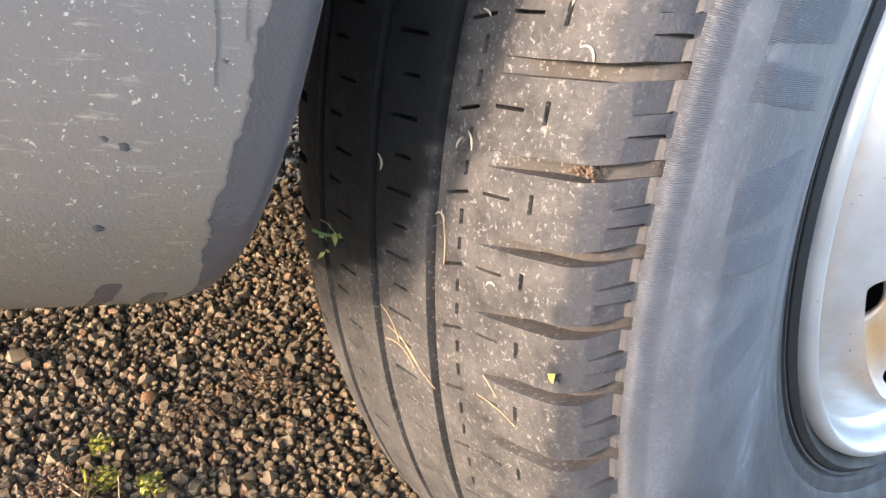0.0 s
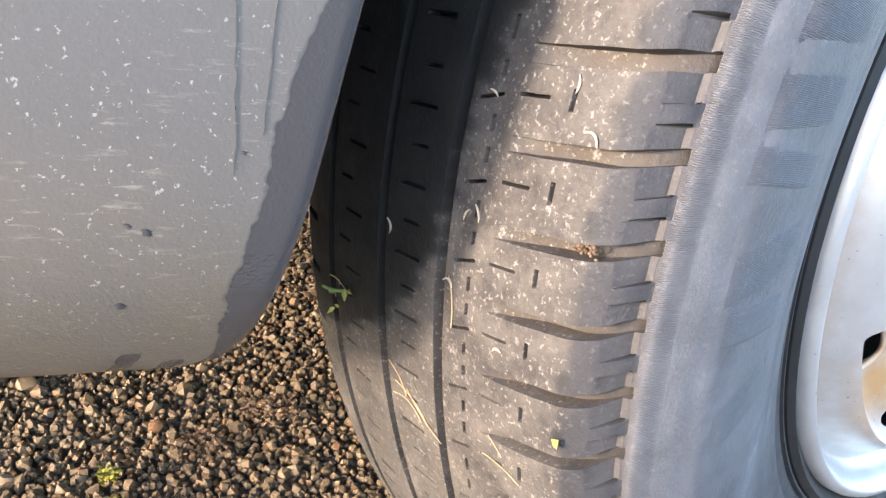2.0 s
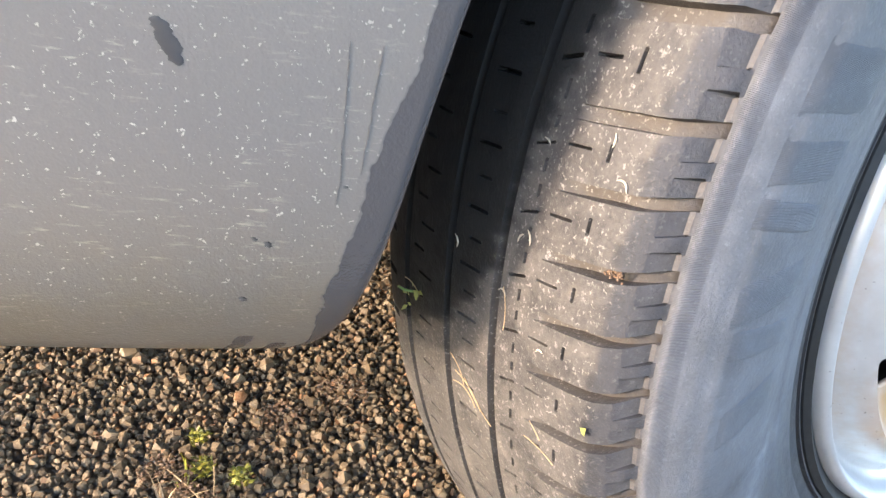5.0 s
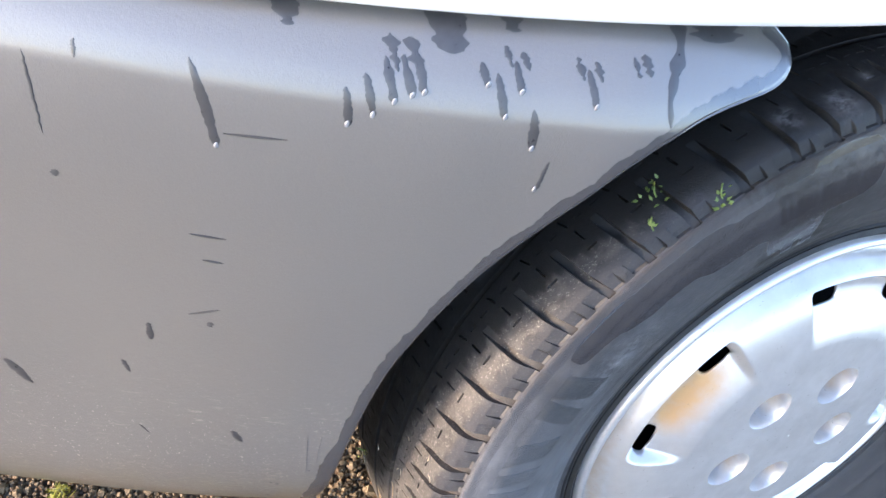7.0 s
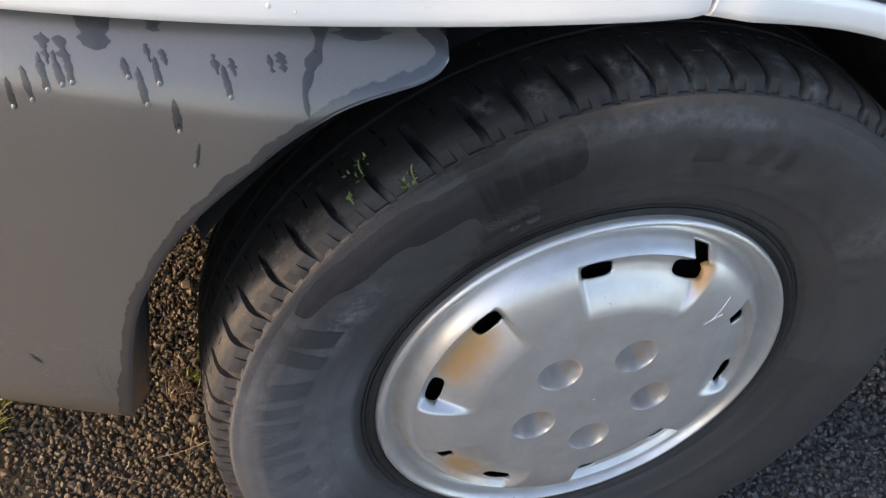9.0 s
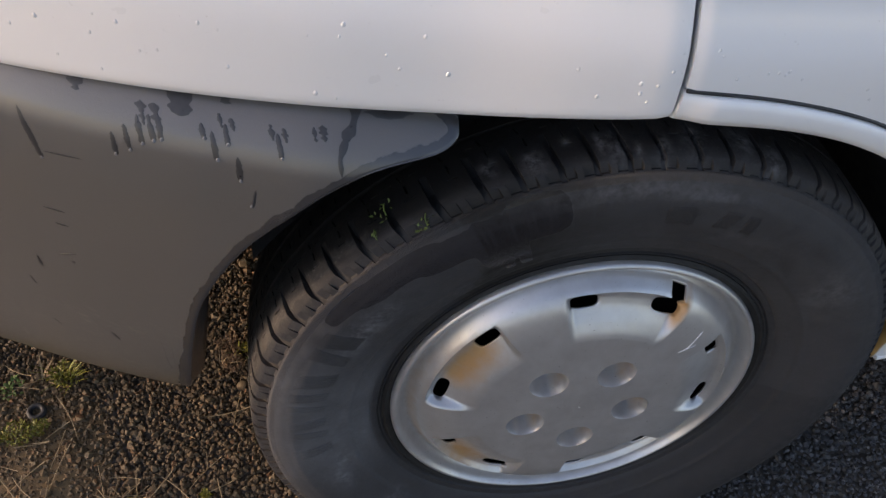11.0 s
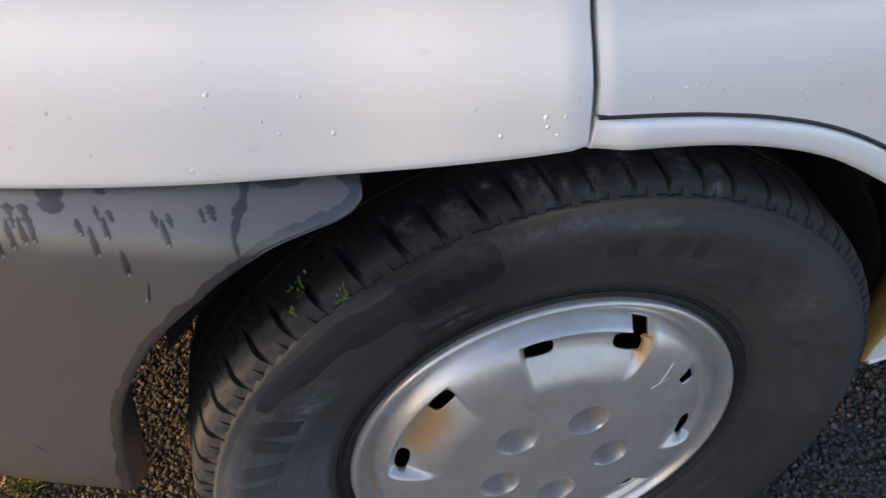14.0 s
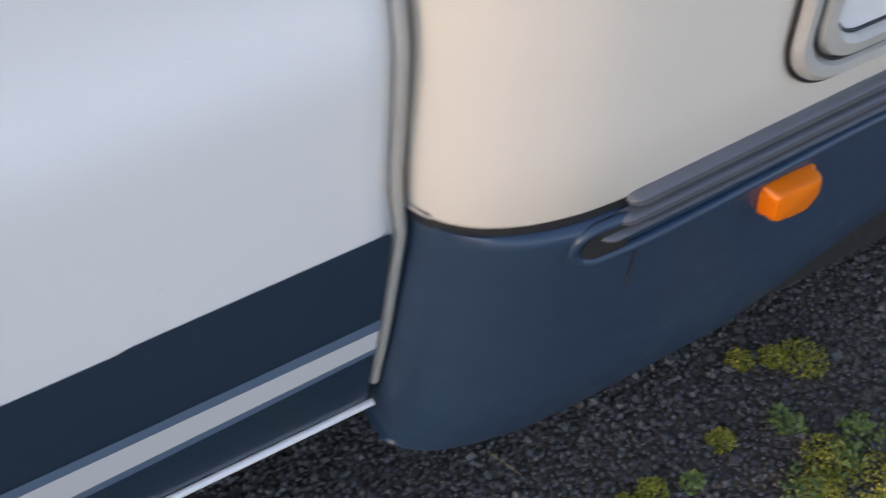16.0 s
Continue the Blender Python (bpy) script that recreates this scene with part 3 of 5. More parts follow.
def wall_strip(name, zs, dys, mat, label, n=200):
    c = curve_of(PLAN_HAB, n)
    t = np.gradient(c, axis=0)
    t /= np.linalg.norm(t, axis=1)[:, None]
    nrm = np.stack([t[:, 1], -t[:, 0]], 1)
    V = np.array([[(p[0] + q[0] * d * 0.3 + (0.85 * float(rear_shift(z)) + float(rear_lean(z))) * float(ease(1.4, 1.15, p[0])), p[1] - q[1] * d, z + rise(p[0], z)) for z, d in zip(zs, dys)] for p, q in zip(c, nrm)])
    ob = mesh(name, V.reshape(-1, 3), grid_faces(*V.shape[:2]), mat, van, label, 50)
    return ob


wall_strip("living_wall", [0.590, 0.592, 0.597, 0.66, 0.75, 0.9, 1.2, 1.9], [0.010, 0.003, 0.0, 0.0, 0.0, 0.0, 0.0, 0.0], M_CREAM, "cream rounded living-body corner and side wall", 420)
wall_strip("seam_seal", [0.580, 0.584, 0.592, 0.596], [0.012, 0.003, 0.003, 0.012], M_SEAL, "black rubber seam", 420)
wall_strip("skirt", [0.270, 0.272, 0.278, 0.34, 0.44, 0.52, 0.560, 0.572, 0.579, 0.583, 0.583], [0.05, 0.030, 0.026, 0.020, 0.010, 0.002, -0.003, -0.005, -0.004, 0.001, 0.012], M_SKIRT, "dark blue moulded side skirt", 420)


Y0 = -0.105
def climb(x):
    """The rail rises a little behind the body's corner."""
    return np.interp(x, [1.27, 1.29, 1.5, 1.6, 3.9], [-0.002, -0.001, 0.008, 0.010, 0.014])


def moulding(name, prof, x0, mat, label):
    """A long moulding along the side, its nose rounded off."""
    xs = np.concatenate([x0 + 0.012 * np.linspace(0, 1, 9) ** 2, np.linspace(x0 + 0.03, 1.7, 24), [3.9]])
    py, pz = np.array(prof).T
    V = []
    for x in xs:
        q = math.sqrt(max(0.0, 1 - (1 - min(1.0, (x - x0) / 0.012)) ** 2)) * 0.85 + 0.15
        V.append([(x, Y0 + y * q, pz.mean() + (z - pz.mean()) * q + float(climb(x))) for y, z in zip(py, pz)])
    V = np.array(V)
    n, m = V.shape[:2]
    f = [tuple(k) for k in grid_faces(n, m, close_v=True)] + [tuple(range(m))[::-1], tuple((n - 1) * m + k for k in range(m))]
    return mesh(name, V.reshape(-1, 3), f, mat, van, label, 40)


def ridge(z0, z1, out):
    return [(0.001, z1), (-out * 0.7, z1 - 0.0006), (-out, z1 - 0.0022), (-out, z0 + 0.0022), (-out * 0.7, z0 + 0.0006), (0.001, z0)]


moulding("rail", ridge(0.5905, 0.6010, 0.0100), 1.284, M_ALU, "grey aluminium awning rail")
moulding("rail_groove", ridge(0.5855, 0.5910, 0.0050), 1.287, M_SEAL, "dark groove in the rail")
moulding("rail_rib", ridge(0.5765, 0.5860, 0.0115), 1.275, M_ALU, "grey aluminium middle rib of the rail")
moulding("rail_insert", ridge(0.5720, 0.5770, 0.0060), 1.272, M_SEAL, "black rubber rail insert")
moulding("rail_rib", ridge(0.5660, 0.5725, 0.0110), 1.262, M_ALU, "grey aluminium lower rib of the rail")
# black strip fills this gap in place of its shade
moulding("rail_shadow_gap", ridge(0.5590, 0.5665, 0.0045), 1.260, M_SEAL, "black strip painting the shade in the gap under the rail")


def hab_y(x):
    c = curve_of(PLAN_HAB, 600)
    return float(np.interp(x, c[:, 0], c[:, 1]))


def build_ledge():
    way = [(1.300, 0.5800), (1.262, 0.5790), (1.2460, 0.5720), (1.2415, 0.5600), (1.2450, 0.5500), (1.2560, 0.5435), (1.300, 0.5440), (1.42, 0.5520), (1.52, 0.5595), (2.2, 0.568), (3.9, 0.572)]
    c = curve_of(way, 400)
    v, f = tube(np.array([(x, hab_y(x) - 0.0035, z) for x, z in c]), 0.0048, 10)
    mesh("ledge", v, f, M_SKIRT, van, "raised blue lip under the rail", 60)
    # flat dark patch stands in for the shade inside the rail-end pocket
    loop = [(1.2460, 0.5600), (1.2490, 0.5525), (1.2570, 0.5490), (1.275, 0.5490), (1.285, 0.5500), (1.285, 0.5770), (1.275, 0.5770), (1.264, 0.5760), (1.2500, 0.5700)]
    mesh("rail_end_shade", [(x, hab_y(x) - 0.0065, z) for x, z in loop], [tuple(range(len(loop)))[::-1]], M_SEAL, van, "flat dark patch painting the shade in the rail's end recess")

    v, f = tube(np.array([(1.2985, hab_y(1.2985) + 0.0005 + float(np.interp(z, [0.34, 0.44, 0.52, 0.545], [0.020, 0.010, 0.002, 0.0])), z) for z in np.linspace(0.48, 0.543, 14)]), 0.0016, 6)
    mesh("skirt_seam", v, f, M_SEAL, van, "thin dark skirt joint", 60)


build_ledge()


def build_marker():
    corners = np.array([(1.4150, 0.5015), (1.4120, 0.5370), (1.4330, 0.5395), (1.4700, 0.5385), (1.4720, 0.5150), (1.4610, 0.4975), (1.4400, 0.4975)])
    mid = corners.mean(0)
    bm = bmesh.new()
    rows = []
    side = np.concatenate([corners, corners[:1]])
    loop = np.stack([np.interp(np.linspace(0, 7, 56, endpoint=False), np.arange(8), side[:, q]) for q in (0, 1)], 1)
    for _ in range(3):
        loop = 0.5 * loop + 0.25 * np.roll(loop, 1, 0) + 0.25 * np.roll(loop, -1, 0)
    loop = mid + (loop - mid) * np.array([0.86, 0.92]) + np.array([0.0045, -0.0025])
    for s, dy in [(1.06, 0.0), (1.06, 0.004), (1.0, 0.006), (0.97, 0.013), (0.88, 0.0175), (0.6, 0.0195), (0.0, 0.0200)]:
        r = [bm.verts.new((mid[0] + (x - mid[0]) * s, Y0 + 0.002 - dy, mid[1] + (z - mid[1]) * s)) for x, z in loop]
        rows.append(r)
    for p, q in zip(rows, rows[1:]):
        for k in range(56):
            bm.faces.new((p[k], p[(k + 1) % 56], q[(k + 1) % 56], q[k]))
    bmesh.ops.remove_doubles(bm, verts=bm.verts, dist=1e-5)
    part("side_marker_lamp", bm, M_ORANGE, van, "orange side marker lamp", 40)


build_marker()


def rounded_loop(x0, x1, z0, z1, r, n=14):
    pts = []
    for cx, cz, a0 in ((x1 - r, z1 - r, 0), (x0 + r, z1 - r, 90), (x0 + r, z0 + r, 180), (x1 - r, z0 + r, 270)):
        for a in np.linspace(a0, a0 + 90, n):
            pts.append((cx + r * math.cos(radians(a)), cz + r * math.sin(radians(a))))
    return np.array(pts)


def build_hatch():
    x0, x1, z0, z1 = 1.404, 2.05, 0.634, 1.10
    prof = [(0.0, 0.0), (0.001, 0.006), (0.006, 0.010), (0.013, 0.009), (0.015, 0.004), (0.019, 0.004), (0.021, 0.010), (0.030, 0.011), (0.034, 0.006), (0.034, -0.002)]
    V = []
    for ins, dy in prof:
        lp = rounded_loop(x0 + ins, x1 - ins, z0 + ins, z1 - ins, 0.05 - ins * 0.6)
        V.append([(x, Y0 - dy, z) for x, z in lp])
    V = np.array(V)
    mesh("hatch_frame", V.reshape(-1, 3), grid_faces(*V.shape[:2], close_v=True), M_FRAME, van, "grey plastic locker frame", 40)
    for ins, dy, rad in ((-0.0010, 0.002, 0.0020), (0.0172, 0.0055, 0.0016), (0.0350, 0.003, 0.0014)):
        lp = rounded_loop(x0 + ins, x1 - ins, z0 + ins, z1 - ins, 0.05 - ins * 0.6)
        v, f = tube(np.array([(x, Y0 - dy, z) for x, z in lp]), rad, 6)
        mesh("hatch_seal", v, f, M_SEAL, van, "dark locker seal", 60)
    lp = rounded_loop(x0 + 0.034, x1 - 0.034, z0 + 0.034, z1 - 0.034, 0.03)
    mesh("hatch_panel", [(x, Y0 - 0.002, z) for x, z in lp], [tuple(range(len(lp)))[::-1]], M_WHITE, van, "white locker flap")


build_hatch()

# door gap, door edge, and closing surfaces behind the panels
mesh("edge_strip", *tube(np.array([(1.1405 + float(rear_shift(z)) + float(rear_lean(z)), float(side_y(z)) + 0.006, z) for z in np.linspace(0.345, 1.28, 60)]), 0.0055, 8), M_FRAME, van, "grey rubber door edge seal", 50)


def box(name, x0, x1, y0, y1, z0, z1, mat, parent, label="", bevel=0.004):
    bm = bmesh.new()
    bmesh.ops.create_cube(bm, size=1.0)
    for v in bm.verts:
        v.co = Vector(((x0 + x1) / 2 + v.co.x * (x1 - x0), (y0 + y1) / 2 + v.co.y * (y1 - y0), (z0 + z1) / 2 + v.co.z * (z1 - z0)))
    if bevel:
        bmesh.ops.bevel(bm, geom=bm.edges[:], offset=bevel, segments=2, affect="EDGES")
    return part(name, bm, mat, parent, label)


def build_underbody():
    n = 60
    a = np.linspace(radians(-24), radians(148), n)
    V = []
    for y in (0.03, 0.10, 0.20, 0.31, 0.33):
        r = 0.395 if y < 0.32 else 0.30
        V.append([(0.0 + r * 0.98 * math.cos(t), y, 0.30 + r * math.sin(t) * (0.96 if r > 0.35 else 0.9)) for t in a])
    V = np.array(V)
    mesh("wheel_house", V.reshape(-1, 3), grid_faces(*V.shape[:2]), M_BLACK, van, "black wheel arch liner", 50)
    # plain black boxes added inside the van to keep light from leaking through
    box("arch_front_liner", -0.425, -0.405, 0.12, 0.34, 0.27, 0.76, M_BLACK, van)
    box("floor_pan", 0.38, 3.9, 0.03, 1.85, 0.36, 0.42, M_BLACK, van)
    box("nose_floor", -0.95, -0.42, 0.30, 1.6, 0.36, 0.40, M_BLACK, van)
    box("engine_bay", -0.42, 0.38, 0.33, 1.6, 0.30, 0.9, M_BLACK, van)
    box("inner_panel", -0.42, -0.05, 0.10, 0.33, 0.71, 1.1, M_BLACK, van)
    box("inner_sill", 0.40, 1.14, 0.02, 0.12, 0.33, 1.1, M_BLACK, van)
    # added black box, makes the dark under the skirt's raised edge
    box("skirt_dark_filler", 1.50, 3.9, -0.03, 0.10, 0.20, 0.42, M_BLACK, van)
    box("far_side", -0.9, 3.9, 1.86, 1.90, 0.35, 2.2, M_WHITE, van)
    box("roof", -0.3, 3.9, 0.0, 1.9, 1.9, 1.95, M_WHITE, van)
    box("cab_top", -0.6, 1.2, 0.0, 1.88, 1.285, 1.32, M_WHITE, van)
    tube_v, tube_f = tube([(0, 0.05, 0.312), (0, 0.35, 0.312), (0, 0.6, 0.33)], 0.055, 16)
    mesh("hub_carrier", tube_v, tube_f, M_BLACK, van)


build_underbody()

# ---- the front wheel ----
WHEEL = pose(0, 0, 0.312, 0, 0, -3.5)
# the tread's pitches grow and shrink round the tyre: angle of each cross groove at the shoulder
GROOVES = [65.0, 71.8, 76.6, 82.1, 87.1, 92.8, 97.6, 102.4, 107.2, 112.9, 118.0, 124.6, 131.2, 137.2, 142.9, 148.7, 154.4, 160.1, 166.1, 171.8, 175.85, 180.15, 184.1, 187.85, 191.6]
GROOVES += [191.6 + (425.0 - 191.6) * (k - 0.9 * math.sin(2 * math.pi * k / 47)) / 47 for k in range(1, 48)]
PITCH_N = len(GROOVES) - 1
TREAD_Y = [-0.0185, -0.0165, -0.012, -0.005, 0.010, 0.040, 0.070, 0.114, 0.128, 0.136, 0.141]
TREAD_R = [0.3165, 0.3215, 0.3268, 0.3305, 0.3325, 0.3334, 0.3336, 0.3322, 0.3290, 0.3220, 0.3140]
# cuts in one pitch of the tread: u from, u to, y from, y to, depth, kind (0 groove, 1 sipe, 2 ledge)
CUTS = [(-0.090, 0.090, -0.0184, 0.0220, 0.0064, 0), (-0.325, 0.42, -0.0182, -0.0148, 0.0040, 2),
        (0.405, 0.435, -0.0176, -0.0150, 0.0045, 1), (0.645, 0.675, -0.0176, -0.0152, 0.0045, 1),
        (-1.0, 2.0, 0.0425, 0.0465, 0.0040, 0), (-1.0, 2.0, 0.0730, 0.0768, 0.0040, 0), (-1.0, 2.0, 0.1055, 0.1090, 0.0040, 0),
        (-0.06, 0.06, 0.1180, 0.15, 0.0036, 0),
        (0.33, 0.56, 0.0070, 0.0079, 0.0045, 1), (0.415, 0.450, 0.0150, 0.0243, 0.0045, 1), (0.450, 0.485, 0.0306, 0.0385, 0.0045, 1),
        (0.08, 0.25, 0.0316, 0.0325, 0.0042, 1), (0.70, 0.89, 0.0318, 0.0327, 0.0042, 1),
        (0.20, 0.240, 0.0565, 0.0637, 0.0042, 1), (0.70, 0.740, 0.0553, 0.0675, 0.0042, 1),
        (0.45, 0.490, 0.0875, 0.0967, 0.0042, 1), (0.95, 0.990, 0.0940, 0.1010, 0.0042, 1)]
# line on the tread where dust ends and the bumper's painted shade begins
DUST_SHADE_DEG = [120, 130, 140, 146, 151, 155.5, 160.7, 167.5, 173.3, 177, 179.9, 183.1, 186, 190.4, 193.9, 197]
DUST_SHADE_Y = [-0.03, -0.008, 0.005, 0.009, 0.0105, 0.0146, 0.0183, 0.0265, 0.0345, 0.0405, 0.0430, 0.0465, 0.052, 0.0711, 0.1018, 0.19]


def shear(y):
    """Degrees by which the cross grooves bend away from the shoulder."""
    return np.interp(y, [-0.0225, -0.0175, -0.012, -0.0066, 0.003, 0.0105, 0.019, 0.0307, 0.0385, 0.09], [-0.10, 0.0, 0.4, 0.72, 1.0, 1.25, 1.5, 1.8, 2.3, 3.2])


def build_tyre(parent):
    eps, soft_eps = 0.016, 0.07
    us = {0.0}
    for u0, u1, _, _, _, kd in CUTS:
        if u1 - u0 < 1:
            e = eps if kd == 1 or u0 > 0 else 0.03 if kd == 2 else soft_eps
            for u in (u0, u1):
                us |= {round((u + q * e) % 1, 4) for q in (-0.5, 0.5)}
    us |= {round(k / 12, 4) for k in range(12)}
    us = np.array(sorted(us))
    us = us[np.concatenate([[True], np.diff(us) > 0.006])]
    ye = 0.0003
    ys = set(np.round(np.linspace(-0.0185, 0.141, 60), 5)) | set(TREAD_Y)
    for _, _, y0, y1, *_ in CUTS:
        for y in (y0, y1):
            if -0.018 < y < 0.140:
                ys |= {round(y - ye, 5), round(y + ye, 5)}
    ys = np.array(sorted(ys))
    ys = ys[np.concatenate([[True], np.diff(ys) > 0.00035])]
    side_out = [(0.012, 0.197), (0.006, 0.2005), (0.0015, 0.2026), (-0.0008, 0.2034), (-0.0012, 0.2046), (0.0010, 0.2054), (0.0008, 0.2062), (-0.0018, 0.2078), (-0.0026, 0.2112), (-0.0030, 0.2140), (-0.0058, 0.2165), (-0.0075, 0.2205), (-0.0090, 0.2245),
                (-0.0132, 0.2330), (-0.0138, 0.2345), (-0.0158, 0.2365), (-0.0165, 0.2400), (-0.0166, 0.2415), (-0.0200, 0.250), (-0.0230, 0.260), (-0.0252, 0.270), (-0.0265, 0.281),
                (-0.0266, 0.291), (-0.0262, 0.2965), (-0.0254, 0.2985), (-0.0254, 0.3005), (-0.0241, 0.305), (-0.0236, 0.3068), (-0.0230, 0.3088), (-0.0224, 0.3105), (-0.0212, 0.3142), (-0.0203, 0.3158)]
    side_in = [(0.143, 0.310), (0.147, 0.300), (0.152, 0.280), (0.154, 0.262), (0.151, 0.238), (0.142, 0.215), (0.134, 0.203), (0.128, 0.196)]
    prof = side_out + [(float(y), float(r)) for y, r in zip(ys, smooth_interp(ys, TREAD_Y, TREAD_R))] + side_in
    py, pr = np.array(prof).T
    nrow = len(py)
    n0, n1 = len(side_out), len(side_out) + len(ys)
    cu = (np.arange(PITCH_N)[:, None] + us[None, :]).ravel()
    frac = np.tile(us, PITCH_N)
    ncol = len(cu)
    depth, kind = np.zeros((ncol, nrow)), np.zeros((ncol, nrow))
    tread_y = np.where((np.arange(nrow) >= n0 - 2) & (np.arange(nrow) < n1 + 1), py, 9.0)
    for u0, u1, y0, y1, d, k in CUTS:
        inu = np.zeros(ncol, bool)
        for sh in (-1, 0, 1):
            inu |= (frac + sh > u0) & (frac + sh < u1)
        iny = (tread_y > y0) & (tread_y < y1)
        fade = 1.0 if k or u1 - u0 > 1 else np.where(tread_y < 1, np.clip((0.0245 - tread_y) / 0.018, 0.0, 1), 1) if y1 < 0.1 else 1.0
        hit = np.outer(inu, iny)
        dd = hit * (np.clip(pr - 0.3172, 0, None)[None, :] if k == 2 else d * fade if np.isscalar(fade) else d * fade[None, :])
        kind = np.where(hit & (dd > depth), k, kind)
        depth = np.maximum(depth, dd)
    th = np.radians(np.interp(cu, np.arange(PITCH_N + 1), GROOVES)[:, None] + shear(np.where(np.arange(nrow) < n0, -0.03, py))[None, :])
    r = pr[None, :] - depth
    x, z = r * np.cos(th), r * np.sin(th)
    y = np.repeat(py[None, :], ncol, 0)
    flat = np.clip(-0.3105 - z, 0, None)
    y = y + np.where(y < 0.065, -1, 1) * 0.35 * flat
    z = np.maximum(z, -0.3105)
    deg = np.degrees(th) % 360
    # mask of the bumper's shade, painted into the tread colour
    edge_y = np.interp(deg, DUST_SHADE_DEG, DUST_SHADE_Y, left=-0.03, right=-0.03) + 0.0020 * np.sin(deg * 1.9) + 0.0014 * np.sin(deg * 5.3 + 1)
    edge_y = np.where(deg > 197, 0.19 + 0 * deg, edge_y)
    inner_shade = ease(-0.0035, 0.0045, y - edge_y) * (py > -0.03)[None, :] * ease(330, 300, deg) * ease(90, 120, deg)
    V = np.stack([x, y, z], -1).reshape(-1, 3)
    tread = np.repeat(((tread_y < 1) & (py > -0.0192)).astype(float)[None, :], ncol, 0)
    lim = ease(-0.020, -0.004, py)[None, :] * 0.55 + 0.45
    ledge = np.maximum(np.where(kind == 2, np.clip(depth / 0.001, 0, 1), 0), ((pr > 0.3160) & (pr < 0.3170) & (py < 0))[None, :] * 1.0)
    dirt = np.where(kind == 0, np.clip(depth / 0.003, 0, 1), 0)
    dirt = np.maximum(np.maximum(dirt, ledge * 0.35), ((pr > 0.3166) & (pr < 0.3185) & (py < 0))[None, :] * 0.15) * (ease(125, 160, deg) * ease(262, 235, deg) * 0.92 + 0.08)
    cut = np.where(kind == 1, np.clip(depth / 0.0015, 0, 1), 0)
    serr = np.repeat(((pr > 0.3090) & (pr < 0.3162) & (py < 0)).astype(float)[None, :], ncol, 0)
    wet = np.zeros((ncol, nrow))
    for a0, rr, wa, wr in ((112, 0.292, 5.5, 0.024), (120, 0.276, 4, 0.034), (126, 0.290, 8, 0.016), (136, 0.297, 10, 0.013), (146, 0.303, 6, 0.008), (116, 0.252, 1.4, 0.03), (119.5, 0.248, 1.1, 0.03)):
        da = (deg - a0 + 180) % 360 - 180
        wet = np.maximum(wet, (py[None, :] < -0.01) * np.exp(-(da / wa) ** 4 - ((pr[None, :] - rr) / wr) ** 4))
    smear_sheen = np.zeros((ncol, nrow))
    for a0, rr, wa, wr in ((40, 0.270, 7, 0.026), (225, 0.245, 2.5, 0.012), (232, 0.285, 5, 0.010), (205, 0.262, 4, 0.008), (72, 0.255, 9, 0.006), (199, 0.252, 3, 0.010), (96, 0.303, 14, 0.009), (84, 0.298, 9, 0.007), (150, 0.270, 9, 0.012)):
        da = (deg - a0 + 180) % 360 - 180
        smear_sheen = np.maximum(smear_sheen, (py[None, :] < -0.01) * np.exp(-(da / wa) ** 2 - ((pr[None, :] - rr) / wr) ** 2))
    smear_sheen *= np.where(deg < 130, 0.45, 1.0)
    # on the tread top: pale smears, and sky sheen painted as pale patches
    for a0, yy, wa, wy in ((99.5, 0.0, 1.3, 0.012), (101.5, 0.004, 0.7, 0.010), (96.5, -0.006, 0.5, 0.005), (106, 0.010, 0.6, 0.004), (88, 0.004, 1.6, 0.014), (93, -0.004, 1.0, 0.010), (111, -0.002, 1.4, 0.008), (80, 0.006, 2.0, 0.012), (75, -0.006, 1.4, 0.010), (117, 0.004, 1.0, 0.008)):
        da = (deg - a0 + 180) % 360 - 180
        smear_sheen = np.maximum(smear_sheen, (tread_y[None, :] < 1) * np.exp(-(da / wa) ** 2 - ((py[None, :] - yy) / wy) ** 2))
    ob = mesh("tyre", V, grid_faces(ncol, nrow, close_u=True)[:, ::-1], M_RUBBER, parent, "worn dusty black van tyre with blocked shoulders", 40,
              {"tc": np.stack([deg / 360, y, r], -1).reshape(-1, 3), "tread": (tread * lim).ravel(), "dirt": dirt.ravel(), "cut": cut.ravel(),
               "serration": serr.ravel(), "wet": wet.ravel(), "film_sheen": (np.maximum((0.22 * ease(235, 200, deg) + 0.95 * ease(150, 176, deg) * (0.12 + 0.88 * ease(216, 192, deg)) * ease(262, 236, deg)) * (1 - tread), ledge * 0.30 * ease(120, 150, deg) * ease(262, 236, deg)) * ease(0.2100, 0.2190, pr)[None, :]).ravel(), "smear_sheen": smear_sheen.ravel(), "inner_shade": inner_shade.ravel(), "dusty": ((1 - 0.85 * ease(-0.0050, -0.0066, y + 0.0013 * np.sin(cu[:, None] * 6.283 + 0.5) + 0.0008 * np.sin(deg * 2.3))) * ((1 - inner_shade) * ease(128, 150, deg) * ease(262, 235, deg) * 0.94 + 0.06) + 0.12 * ease(0.030, 0.060, y) * ease(182, 192, deg) * (1 - inner_shade) * ease(262, 235, deg)).ravel(), "wiped": (tread * ease(-0.0050, -0.0066, y) * ease(150, 170, deg) * ease(262, 235, deg)).ravel()})
    return ob


CAP_R = [0.0, 0.045, 0.095, 0.125, 0.142, 0.153, 0.162, 0.169, 0.174, 0.178, 0.182, 0.1855, 0.189, 0.192, 0.1938, 0.1942]
CAP_Y = [-0.0245, -0.0242, -0.0228, -0.0205, -0.0172, -0.0132, -0.0070, 0.0030, 0.0098, 0.0112, 0.0075, -0.0015, -0.0058, -0.0045, 0.0, 0.008]
